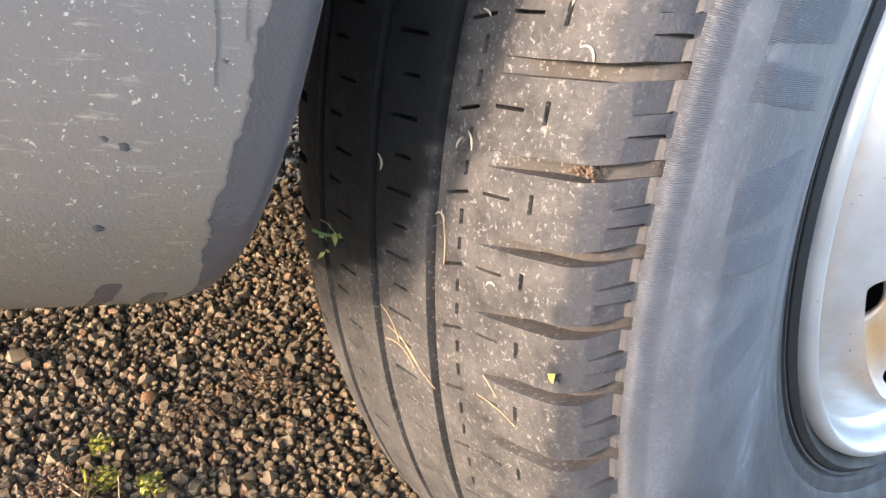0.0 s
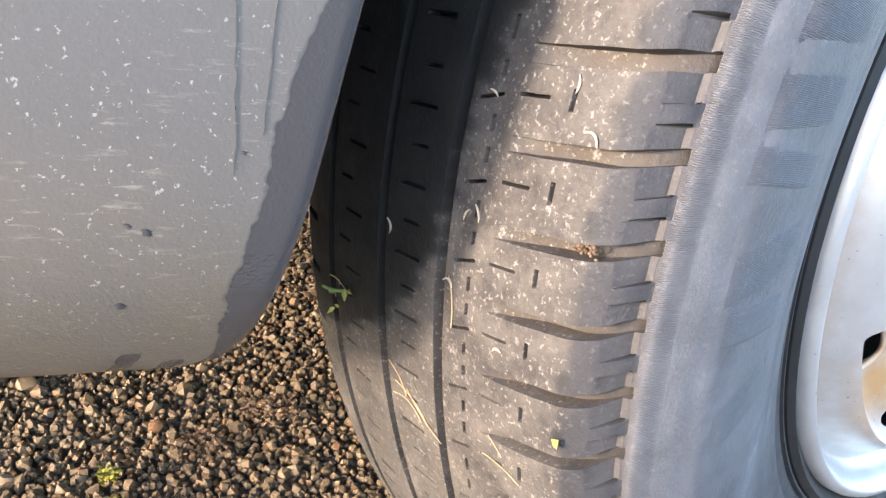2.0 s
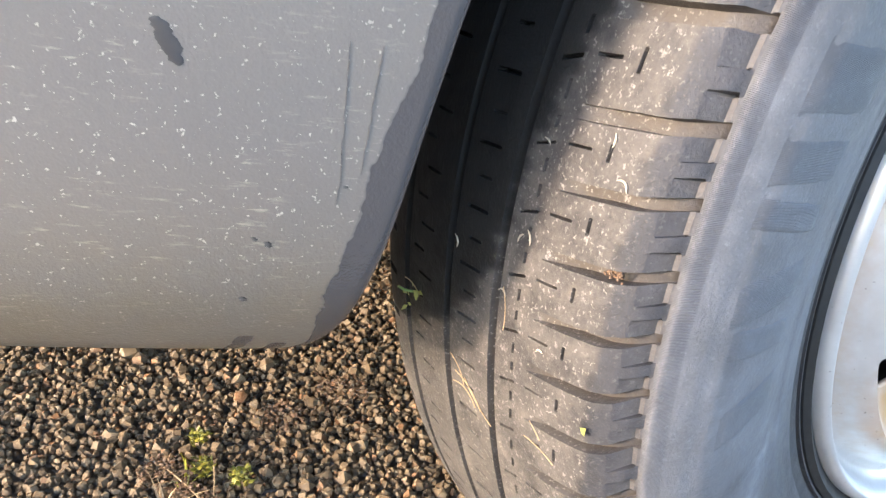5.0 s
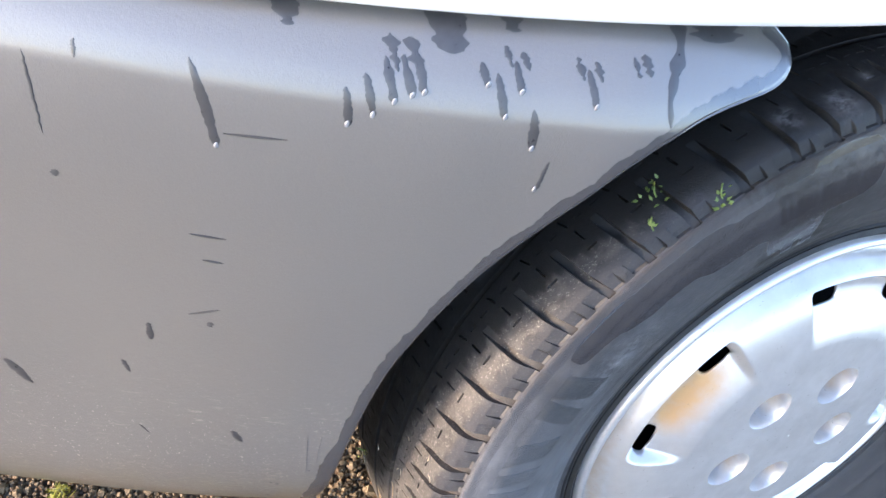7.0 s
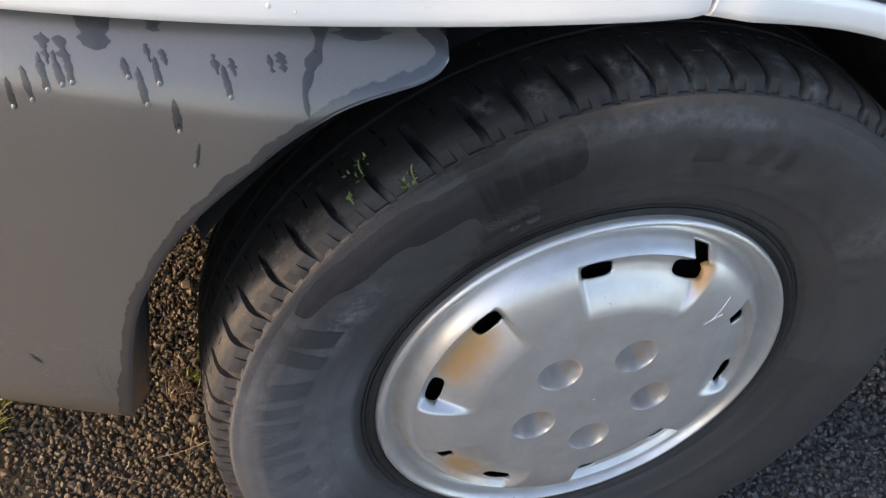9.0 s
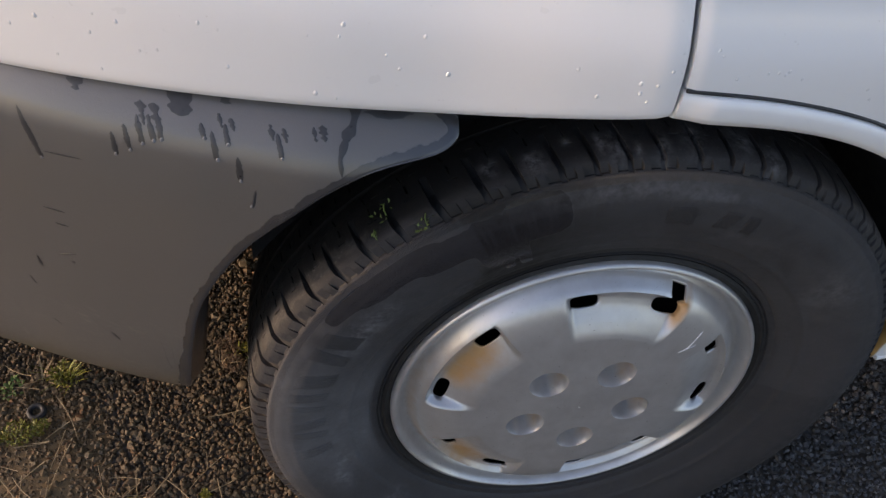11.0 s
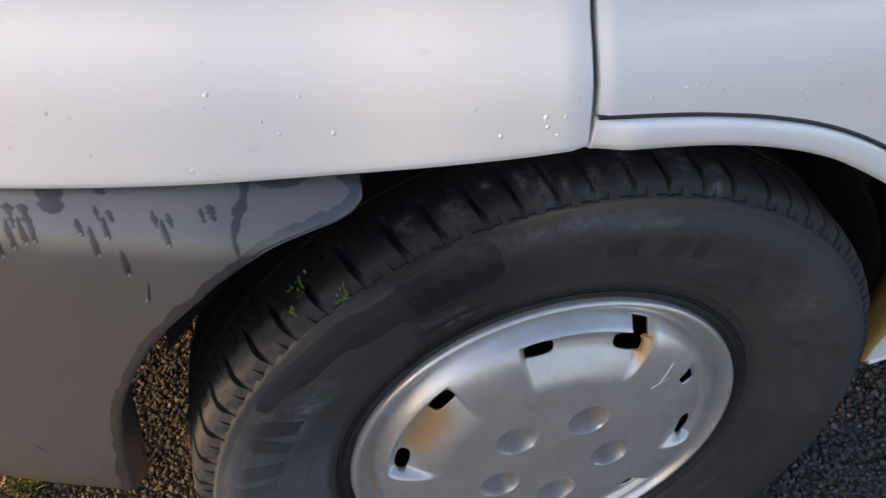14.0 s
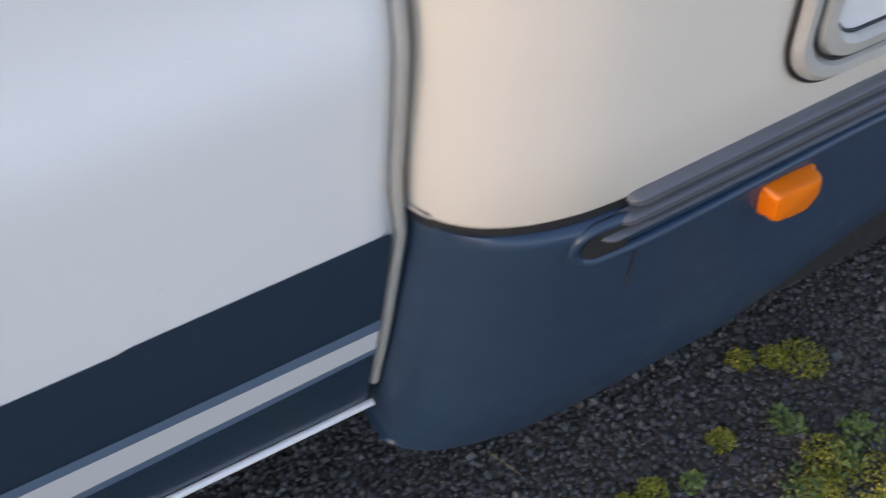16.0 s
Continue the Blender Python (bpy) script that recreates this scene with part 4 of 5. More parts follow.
SCOOP, SLOT = 85.0, 16.6


def build_cap(parent):
    rs = np.unique(np.round(np.concatenate([np.linspace(0.0008, 0.195, 215), [0.1942]]), 5))
    rs = rs[rs <= 0.1942]
    na = 900
    a = np.linspace(0, 360, na, endpoint=False)
    R, A = np.meshgrid(rs, a, indexing="ij")
    hole = np.zeros(R.shape, bool)
    for k in range(5):
        for s in (-1, 1):
            c = SCOOP + 72 * k + s * SLOT
            ds = (A - c + 180) % 360 - 180
            along, out = ds * np.pi / 180 * 0.148, R - 0.1465
            broken = k == 0 and s < 0
            wide, high = (0.0145, 0.0078) if broken else (0.0138, 0.0066)
            rho = (np.abs(along / wide) ** 3.2 + np.abs(out / high) ** 3.2) ** (1 / 3.2)
            near = (rho > 0.86) & (rho < 1.14) & (np.abs(ds) < 20)
            scale = np.where(near, 1 / np.maximum(rho, 0.1), 1.0)
            A = A + along * (scale - 1) / 0.148 * 180 / np.pi
            R = R + out * (scale - 1)
            hole |= (rho < 1.14) & (np.abs(ds) < 20)
            if broken:
                hole |= (np.abs(along + 0.0052 - 0.1 * out) < 0.0088) & (out > 0) & (out < 0.0245)
    Y = smooth_interp(R, CAP_R, CAP_Y)
    rust = np.zeros_like(R)
    for k in range(5):
        c = SCOOP + 72 * k
        da = (A - c + 180) % 360 - 180
        arc = np.abs(da) * np.pi / 180 * R
        half = 0.0450 + 0.42 * (R - 0.115)
        win = ease(0.0044, -0.0040, arc - half) * (np.abs(da) < 40)
        floor = smooth_interp(R, [0.098, 0.106, 0.114, 0.124, 0.143, 0.1500, 0.1545, 0.159, 0.164, 0.20], [-0.026, -0.0228, -0.0205, -0.0156, -0.0045, -0.0025, -0.0030, -0.0070, -0.0110, -0.03])
        Y = Y + win * np.maximum(floor - Y, 0)
        if k == 0:
            rust = np.maximum(rust, 1.15 * np.exp(-((da + 22.5) / 2.8) ** 2) * np.exp(-((R - 0.150) / 0.02) ** 2))
        if k == 1:
            rust = np.maximum(rust, 1.0 * np.exp(-((da + 3) / 17) ** 4) * np.exp(-((R - 0.140) / 0.022) ** 2))
        if k == 2:
            rust = np.maximum(rust, 1.0 * np.exp(-((da + 3) / 20) ** 2) * np.exp(-((R - 0.146) / 0.022) ** 2))
    rust = np.maximum(rust, 0.62 * np.exp(-((R - 0.172) / 0.007) ** 2) * np.exp(-(((A - 195) / 55) ** 2)))
    for k in range(5):
        h = math.radians(136.6 - 72 * k)
        hx, hz = 0.059 * math.cos(h), 0.059 * math.sin(h)
        X, Z = R * np.cos(np.radians(A)), R * np.sin(np.radians(A))
        d = np.hypot(X - hx, Z - hz)
        Y = Y + 0.0280 * np.clip(1 - (d / 0.0197) ** 7.0, 0, 1)
        rust = np.maximum(rust, 0.62 * ease(0.0202, 0.0180, d) * ease(0.004, 0.017, X - hx - 0.2 * (Z - hz)))
    ar = np.radians(A)
    V = np.stack([R * np.cos(ar), Y, R * np.sin(ar)], -1).reshape(-1, 3)
    f = grid_faces(len(rs), na, close_v=True)
    keep = ~(hole.ravel()[f].sum(1) == 4)
    ob = mesh("hub_cap", V, f[keep], M_CAP, parent, "silver plastic hub cap with rust-stained slots", 50, {"rust": rust.ravel()})
    thicken(ob, 0.0025)
    return ob


SIDE_R = [0.2245, 0.233, 0.240, 0.250, 0.260, 0.270, 0.281, 0.291, 0.2965, 0.3005]
SIDE_Y = [-0.0090, -0.0132, -0.0165, -0.0200, -0.0230, -0.0252, -0.0265, -0.0266, -0.0262, -0.0254]


def build_mouldings(parent):
    """Plain raised shapes where the sidewall carries moulded marks."""
    marks = [(152.0, 4.4, 0.262, 0.300, 1.2), (158.5, 3.6, 0.260, 0.300, -1.2), (164.0, 4.6, 0.260, 0.299, 1.4), (170.4, 3.0, 0.262, 0.300, 0.8), (175.2, 2.2, 0.262, 0.300, -0.6), (179.2, 3.4, 0.258, 0.297, 1.2),
             (184.6, 2.6, 0.256, 0.294, -1.0), (189.4, 3.6, 0.254, 0.290, 1.2), (84.0, 6.0, 0.262, 0.286, 1.0), (76.5, 4.0, 0.262, 0.286, -1.0), (71.0, 3.0, 0.262, 0.286, 1.0)]
    for a0, wa, r0, r1, lean in marks:
        V, n = [], 10
        for q in np.linspace(0, 1, n):
            for bb in np.linspace(0, 1, n):
                r = r0 + (r1 - r0) * q
                th = radians(a0 + wa * bb + lean * q)
                rim_d = min(q, 1 - q, bb, 1 - bb)
                lift = -0.0003 if rim_d < 0.01 else 0.0004 if rim_d < 0.25 else 0.0003
                V.append((r * math.cos(th), float(smooth_interp(r, SIDE_R, SIDE_Y)) - lift, r * math.sin(th)))
        zero = np.zeros(len(V))
        ang = np.degrees(np.arctan2([v[2] for v in V], [v[0] for v in V])) % 360
        mesh("sidewall_mark", V, grid_faces(n, n), M_RUBBER, parent, "faint raised moulding on the tyre wall", 60,
             {"tc": np.stack([ang / 360, zero, zero], -1), "tread": zero, "dirt": zero, "cut": zero, "serration": zero + (0.40 if a0 > 100 else 0.15), "wet": zero, "dusty": zero, "smear_sheen": zero, "inner_shade": zero, "wiped": zero, "film_sheen": ease(150, 180, ang)})


def build_wheel():
    prof = [(0.02, 0.02), (0.03, 0.09), (0.024, 0.14), (0.035, 0.155), (0.03, 0.178), (0.004, 0.190), (-0.001, 0.196), (-0.0035, 0.1995), (-0.0015, 0.2025), (0.006, 0.2035), (0.02, 0.198), (0.07, 0.185), (0.12, 0.20)]
    n = 96
    a = np.linspace(0, 2 * np.pi, n, endpoint=False)
    V = np.array([[(r * math.cos(t), y, r * math.sin(t)) for y, r in prof] for t in a])
    rim = mesh("wheel", V.reshape(-1, 3), grid_faces(n, len(prof), close_u=True)[:, ::-1], M_STEEL, van, "front road wheel, black steel rim", 40)
    rim.matrix_basis = WHEEL
    tyre = build_tyre(rim)
    build_mouldings(rim)
    build_cap(rim)
    return rim


build_wheel()


# ---- ground ----
def rocks(centres, sizes, seed):
    """Many small angular stones as one mesh."""
    g = np.random.default_rng(seed)
    p = (1 + 5**0.5) / 2
    base = np.array([(-1, p, 0), (1, p, 0), (-1, -p, 0), (1, -p, 0), (0, -1, p), (0, 1, p), (0, -1, -p), (0, 1, -p), (p, 0, -1), (p, 0, 1), (-p, 0, -1), (-p, 0, 1)]) / math.hypot(1, p)
    tri = np.array([(0, 11, 5), (0, 5, 1), (0, 1, 7), (0, 7, 10), (0, 10, 11), (1, 5, 9), (5, 11, 4), (11, 10, 2), (10, 7, 6), (7, 1, 8),
                    (3, 9, 4), (3, 4, 2), (3, 2, 6), (3, 6, 8), (3, 8, 9), (4, 9, 5), (2, 4, 11), (6, 2, 10), (8, 6, 7), (9, 8, 1)])
    n = len(centres)
    v = np.repeat(base[None], n, 0) * g.uniform(0.80, 1.14, (n, 12, 1))
    v = np.clip(v * g.uniform(0.55, 1.32, (n, 1, 3)), -0.66, 0.66)
    q = g.normal(size=(n, 4))
    q /= np.linalg.norm(q, axis=1)[:, None]
    w, x, y, z = q.T
    R = np.stack([np.stack([1 - 2 * (y * y + z * z), 2 * (x * y - z * w), 2 * (x * z + y * w)], -1),
                  np.stack([2 * (x * y + z * w), 1 - 2 * (x * x + z * z), 2 * (y * z - x * w)], -1),
                  np.stack([2 * (x * z - y * w), 2 * (y * z + x * w), 1 - 2 * (x * x + y * y)], -1)], 1)
    v = np.einsum("nij,nkj->nki", R, v) * sizes[:, None, None] + centres[:, None, :]
    return v.reshape(-1, 3), (tri[None] + 12 * np.arange(n)[:, None, None]).reshape(-1, 3)


def scatter(x0, x1, y0, y1, step, seed):
    g = np.random.default_rng(seed)
    X, Y = np.meshgrid(np.arange(x0, x1, step), np.arange(y0, y1, step))
    p = np.stack([X.ravel(), Y.ravel()], 1) + g.uniform(-0.55, 0.55, (X.size, 2)) * step
    return p, g


def stones(name, zones, mat, label, seed, keep=lambda p: np.ones(len(p), bool)):
    C, S = [], []
    for k, (x0, x1, y0, y1, step, size) in enumerate(zones):
        p, g = scatter(x0, x1, y0, y1, step, seed + k)
        p = p[keep(p)]
        s = size * np.exp(g.normal(0, 0.30, len(p)))
        C.append(np.column_stack([p, s * g.uniform(-0.45, 0.12, len(p)) - 0.0002]))
        S.append(s)
    v, f = rocks(np.concatenate(C), np.concatenate(S), seed)
    ob = mesh(name, v, f, mat, sharp=0)
    ob.data.set_sharp_from_angle(angle=radians(38))
    return tagged(ob, label, "gravel", kind="stuff")


def build_ground():
    far = 60.0
    V = [(-far, -far, -0.0022), (far, -far, -0.0022), (far, far, -0.0022), (-far, far, -0.0022)]
    ob = mesh("ground", V, [(0, 1, 2, 3)], M_GROUND, sharp=0)
    tagged(ob, "gravel parking ground with patches of earth", "ground", kind="structure")
    g2 = np.random.default_rng(5)

    def thin(p):
        d = ease(-0.42, -0.60, p[:, 0] + 0.10 * np.sin(p[:, 1] * 23) + 0.05 * np.sin(p[:, 0] * 41)) * ease(0.34, 0.20, p[:, 1])
        return g2.uniform(0, 1, len(p)) > 0.14 * d

    stones("brown_gravel", [(-0.80, 0.10, -0.06, 0.70, 0.0052, 0.0038), (-1.2, -0.80, -0.2, 0.9, 0.012, 0.0062), (-0.80, 0.14, 0.70, 1.6, 0.012, 0.0068)], M_PEB_WARM, "loose brown and grey gravel chippings", 11, thin)
    # chippings on the van's shaded side, the shade is in their colour
    stones("shaded_gravel", [(0.10, 1.25, -0.20, 0.36, 0.0076, 0.0042), (1.25, 2.2, -0.50, 0.30, 0.0085, 0.0046), (0.10, 1.3, 0.36, 1.3, 0.014, 0.0075)], M_PEB_SHADE, "loose gravel chippings coloured blue-grey for the van's shade", 23)
    xs, ys = np.meshgrid(np.linspace(-1.1, -0.40, 60), np.linspace(-0.35, 0.34, 60), indexing="ij")
    h = np.array([[noise.noise((x * 9, y * 9, 0.3)) + 0.5 * noise.noise((x * 30, y * 30, 2.0)) for y in ys[0]] for x in xs[:, 0]])
    z = -0.0045 + 0.0050 * ease(-0.40, -0.60, xs + 0.03 * h) * ease(0.34, 0.22, ys + 0.03 * h) + 0.0022 * h
    V = np.stack([xs, ys, z], -1).reshape(-1, 3)
    tagged(mesh("earth_patch", V, grid_faces(60, 60), M_EARTH, sharp=0), "bare brown earth patch among the gravel", "earth", kind="stuff")

build_ground()



# ---- plants, straw and litter on the ground ----
def leaves(n, radius, height, size, seed, flat=0.5):
    """A clump of small bent leaves round the origin."""
    g = np.random.default_rng(seed)
    V, F = [], []
    for k in range(n):
        a, r = g.uniform(0, 2 * np.pi), radius * g.uniform(0, 1) ** 0.6
        c = np.array([r * math.cos(a), r * math.sin(a), height * g.uniform(0.1, 1.0) * (1 - 0.6 * (r / radius) ** 2)])
        d = np.array([g.normal(), g.normal(), g.uniform(0.1, 1.2) * (1 - flat)])
        d /= np.linalg.norm(d)
        w = np.cross(d, [g.normal() * 0.3, g.normal() * 0.3, 1.0])
        w /= np.linalg.norm(w)
        up = np.cross(w, d)
        L, W = size * g.uniform(0.6, 1.4), size * g.uniform(0.22, 0.42)
        i = len(V)
        V += [c, c + d * L * 0.35 + w * W + up * L * 0.10, c + d * L * 0.4 + up * L * 0.16, c + d * L * 0.35 - w * W + up * L * 0.10, c + d * L + up * L * 0.02]
        F += [(i, i + 1, i + 2), (i, i + 2, i + 3), (i + 1, i + 4, i + 2), (i + 2, i + 4, i + 3)]
    return np.array(V), F


def blades(n, radius, height, seed):
    """A tuft of thin grass blades."""
    g = np.random.default_rng(seed)
    V, F = [], []
    for k in range(n):
        a, r = g.uniform(0, 2 * np.pi), radius * g.uniform(0, 1)
        b = np.array([r * math.cos(a), r * math.sin(a), 0.0])
        lean = np.array([math.cos(a + g.normal() * 0.5), math.sin(a + g.normal() * 0.5), 0]) * g.uniform(0.3, 1.1)
        w = np.array([-lean[1], lean[0], 0])
        w /= np.linalg.norm(w) + 1e-9
        h = height * g.uniform(0.5, 1.2)
        i = len(V)
        for t, ww in ((0, 1.0), (0.4, 0.9), (0.75, 0.6), (1.0, 0.08)):
            c = b + lean * h * t * t + np.array([0, 0, h * (t - 0.25 * t * t)])
            V += [c - w * 0.0007 * ww, c + w * 0.0007 * ww]
        F += [(i + 2 * q, i + 2 * q + 1, i + 2 * q + 3, i + 2 * q + 2) for q in range(3)]
    return np.array(V), F


def clump(name, x, y, z, verts, faces, mat, label, category, group, turn=0.0):
    ob = mesh(name, verts, faces, mat, sharp=0)
    ob.matrix_basis = pose(x, y, z, 0, 0, turn)
    return tagged(ob, label, category, group)


MOSS = [(-0.606, 0.216, 0.020), (-0.632, 0.212, 0.014), (-0.582, 0.222, 0.012), (-0.556, 0.302, 0.022), (-0.468, 0.092, 0.018), (-0.560, 0.085, 0.012), (-0.275, 0.050, 0.009), (-0.262, 0.036, 0.006), (-0.380, 0.098, 0.007), (-0.314, 0.325, 0.007), (-0.296, 0.304, 0.008), (-0.304, 0.357, 0.006), (-0.532, 0.339, 0.010),
        (1.672, -0.041, 0.034), (1.640, -0.020, 0.020), (1.598, 0.000, 0.018), (1.600, -0.170, 0.034), (1.565, -0.200, 0.030), (1.640, -0.235, 0.050), (1.500, -0.085, 0.018), (1.382, -0.100, 0.020), (1.345, -0.098, 0.014),
        (1.016, -0.082, 0.020), (0.895, -0.007, 0.012), (1.300, -0.130, 0.014)]
for k, (x, y, r) in enumerate(MOSS):
    v, f = leaves(int(50 + (14000 if x > 0 else 6500) * r), r * (1.0 if x > 0 or y > 0.15 else 0.7), 0.012 + 0.12 * r, 0.0048, 100 + k, 0.25)
    clump("moss_clump", x, y, 0.002, v, f, M_MOSS if x > 0 else M_MOSS_DULL, "yellow-green moss clump in the gravel", "moss", "moss clumps")
WEEDS = [(-0.645, 0.278, 0.022), (-0.618, 0.286, 0.014), (1.589, -0.104, 0.024), (1.545, -0.185, 0.030), (1.615, -0.180, 0.026), (1.66, -0.16, 0.03), (1.43, -0.115, 0.016), (1.147, -0.059, 0.016), (0.437, 0.072, 0.009)]
for k, (x, y, r) in enumerate(WEEDS):
    v, f = leaves(int(20 + (2600 if x > 0 else 1200) * r), r, 0.018, 0.0090 if x > 0 else 0.0065, 200 + k, 0.5)
    clump("weed", x, y, 0.002, v, f, M_GREEN, "small green weed seedling in the gravel", "weed", "weeds in the gravel")
GRASS = [(-0.555, 0.296, 24, 0.045), (-0.350, 0.302, 10, 0.022), (-0.325, 0.325, 8, 0.018), (-0.585, 0.300, 14, 0.035), (0.812, 0.044, 10, 0.03), (0.90, -0.01, 16, 0.03)]
for k, (x, y, n, h) in enumerate(GRASS):
    v, f = blades(n, 0.016, h, 300 + k)
    clump("grass_tuft", x, y, 0.0, v, f, M_MOSS if k % 2 == 0 else M_STRAW, "thin yellowing grass tuft", "grass", "grass tufts")


# rusty crumbs of dead moss
M_RUSTY = leaf_material("dead_moss", (0.095, 0.052, 0.028), (0.165, 0.100, 0.056))
for k, (x, y, r) in enumerate([(-0.171, 0.373, 0.022), (-0.236, 0.359, 0.020), (-0.340, 0.331, 0.020), (-0.419, 0.316, 0.018), (-0.470, 0.075, 0.020), (-0.448, 0.100, 0.012), (-0.335, 0.300, 0.018)]):
    v, f = leaves(int(60 + 6500 * r), r, 0.007, 0.0032, 600 + k, 0.6)
    clump("dead_moss", x, y, 0.003, v, f, M_RUSTY, "rusty brown crumbs of dead moss on the gravel", "moss", "dead moss patches")


def build_straw():
    g = np.random.default_rng(21)
    spots = [(-0.465, 0.090, 34, 0.035), (-0.40, 0.13, 7, 0.06), (-0.58, 0.17, 10, 0.07), (-0.63, 0.10, 8, 0.06), (-0.27, 0.06, 5, 0.02), (-0.55, 0.05, 6, 0.05), (-0.38, 0.20, 3, 0.05), (-0.62, 0.32, 4, 0.04), (-0.32, 0.31, 2, 0.02), (1.24, 0.01, 1, 0.01)]
    for x, y, n, s in spots:
        for k in range(n):
            a, L = g.uniform(0, 2 * np.pi), g.uniform(0.025, 0.075)
            cx, cy = x + g.normal() * s * 0.6, y + g.normal() * s * 0.6
            bend = g.normal() * 0.0018
            t = np.linspace(-0.5, 0.5, 6)
            z0 = 0.0055 + g.uniform(0, 0.006)
            p = np.stack([cx + math.cos(a) * L * t - math.sin(a) * bend * t * t * 4, cy + math.sin(a) * L * t + math.cos(a) * bend * t * t * 4, z0 + g.normal() * 0.003 * t * 2], 1)
            v, f = tube(p, g.uniform(0.0004, 0.0008), 5)
            tagged(mesh("straw", v, f, M_STRAW, sharp=0), "dry straw stalk lying on the gravel", "straw", "straw stalks")


build_straw()


def build_ring():
    n, m = 28, 10
    V = []
    for a in np.linspace(0, 2 * np.pi, n, endpoint=False):
        for b in np.linspace(0, 2 * np.pi, m, endpoint=False):
            r = 0.0090 + 0.0040 * math.cos(b)
            V.append((r * math.cos(a), r * math.sin(a), 0.004 + 0.0036 * math.sin(b)))
    ob = mesh("washer", V, grid_faces(n, m, True, True), M_SEAL, sharp=0)
    ob.matrix_basis = pose(-0.588, 0.250, -0.0025, 4, -6, 30)
    tagged(ob, "dark rubber washer lying on bare earth", "washer")


build_ring()


# ---- bits stuck to the tyre ----
def on_tread(y, deg, lift=0.0):
    r = float(smooth_interp(y, TREAD_Y, TREAD_R)) + lift
    a = radians(deg)
    return WHEEL @ Matrix.Translation((r * math.cos(a), y, r * math.sin(a))) @ Matrix.Rotation(math.pi / 2 - a, 4, "Y")


def stuck(name, y, deg, verts, faces, mat, label, category, group="", turn=0.0, lift=0.0):
    ob = mesh(name, verts, faces, mat, sharp=0)
    ob.matrix_basis = on_tread(y, deg, lift) @ Matrix.Rotation(radians(turn), 4, "Z")
    return tagged(ob, label, category, group)


M_HUSK = plain("pale_husk", (0.34, 0.29, 0.21), 0.7, var=0.2, scale=200)
M_DEBRIS = plain("brown_debris", (0.085, 0.050, 0.028), 0.8, var=0.5, scale=300)
M_YLEAF = leaf_material("yellow_leaf", (0.13, 0.15, 0.035), (0.20, 0.20, 0.05))
for k, (y, d, n, r) in enumerate([(0.006, 132.7, 16, 0.011), (-0.016, 127.6, 14, 0.010), (-0.010, 135.2, 6, 0.006), (0.0977, 190.9, 9, 0.006)]):
    t = np.linspace(0, 1, 5)
    v, f = tube(np.stack([0.004 * t * t, 0.003 * t, 0.009 * t], 1), 0.0006, 6)
    sprout = stuck("sprout", y, d, v, f, M_GREEN, "small green weed sprout caught on the tyre", "weed", "sprouts on the tyre", lift=-0.001)
    for q in range(n):
        v, f = leaves(1, r, 0.009, 0.0036, 400 + 20 * k + q, 0.4)
        mesh("leaf", v, f, M_YLEAF if k == 3 else M_GREEN, sprout, sharp=0)
v, f = leaves(1, 0.0005, 0.0008, 0.0048, 421, 0.97)
stuck("leaf", -0.0056, 191.2, v, f, M_YLEAF, "tiny yellow-green leaf stuck on the tyre tread", "leaf", lift=0.0012)
v, f = rocks(np.random.default_rng(4).normal(0, 0.0012, (34, 3)) * np.array([0.8, 1.5, 0.7]), np.full(34, 0.0007), 4)
stuck("debris", -0.0042, 180.85, v, f, M_DEBRIS, "brown clump of debris wedged in a tread groove", "debris", lift=-0.0018)
for y, d, L, turn, bend in [(-0.0010, 175.8, 0.0075, 65, 0.25), (0.0310, 181.3, 0.007, 25, 0.1), (0.0360, 181.6, 0.006, 150, 0.1), (0.0183, 187.7, 0.005, 110, 0.2), (0.0066, 174.0, 0.006, 5, 0.1), (0.0403, 185.5, 0.006, 80, 0.3), (0.070, 184.5, 0.007, 20, 0.2), (0.0335, 175.5, 0.005, 70, 0.1)]:
    t = np.linspace(-0.5, 0.5, 6)
    v, f = tube(np.stack([t * L * 0.75, bend * L * (t * t * 4), np.full(6, 0.0004)], 1), [0.00012, 0.0003, 0.00038, 0.00036, 0.00028, 0.00012], 6)
    stuck("husk", y, d, v, f, M_HUSK, "pale seed husk stuck on the tyre tread", "husk", "husks on the tyre", turn)
for y, d, L, turn, bend in [(0.0589, 195.2, 0.020, 60, 0.1), (0.0544, 196.0, 0.022, 52, -0.1), (0.0620, 195.6, 0.016, 75, 0.2), (0.0152, 195.0, 0.017, 85, 0.05), (0.0380, 186.7, 0.017, 8, 0.05), (0.066, 194.2, 0.014, 40, 0.1), (0.1031, 190.5, 0.010, 80, 0.1), (0.0175, 193.8, 0.008, 50, 0.0)]:
    t = np.linspace(-0.5, 0.5, 7)
    v, f = tube(np.stack([t * L, bend * L * (t * t * 4), 0.0003 + 0.5 * t * t * L * 0.1], 1), 0.00020, 5)
    stuck("stalk", y, d, v, f, M_STRAW, "fine dry stalk stuck on the tyre tread", "straw", "stalks on the tyre", turn)


# ---- rain on the bodywork ----
def bead_mesh(mat):
    bm = bmesh.new()
    bmesh.ops.create_uvsphere(bm, u_segments=14, v_segments=8, radius=1.0)
    for v in bm.verts:
        v.co.y *= 0.42 if v.co.y < 0 else 0.05
        v.co.x *= 1.0 - 0.35 * max(0.0, v.co.z)
        v.co.z *= 1.25
    me = bpy.data.meshes.new("water_bead")
    bm.to_mesh(me)
    bm.free()
    me.materials.append(mat)
    me.polygons.foreach_set("use_smooth", np.ones(len(me.polygons), dtype=bool))
    return me


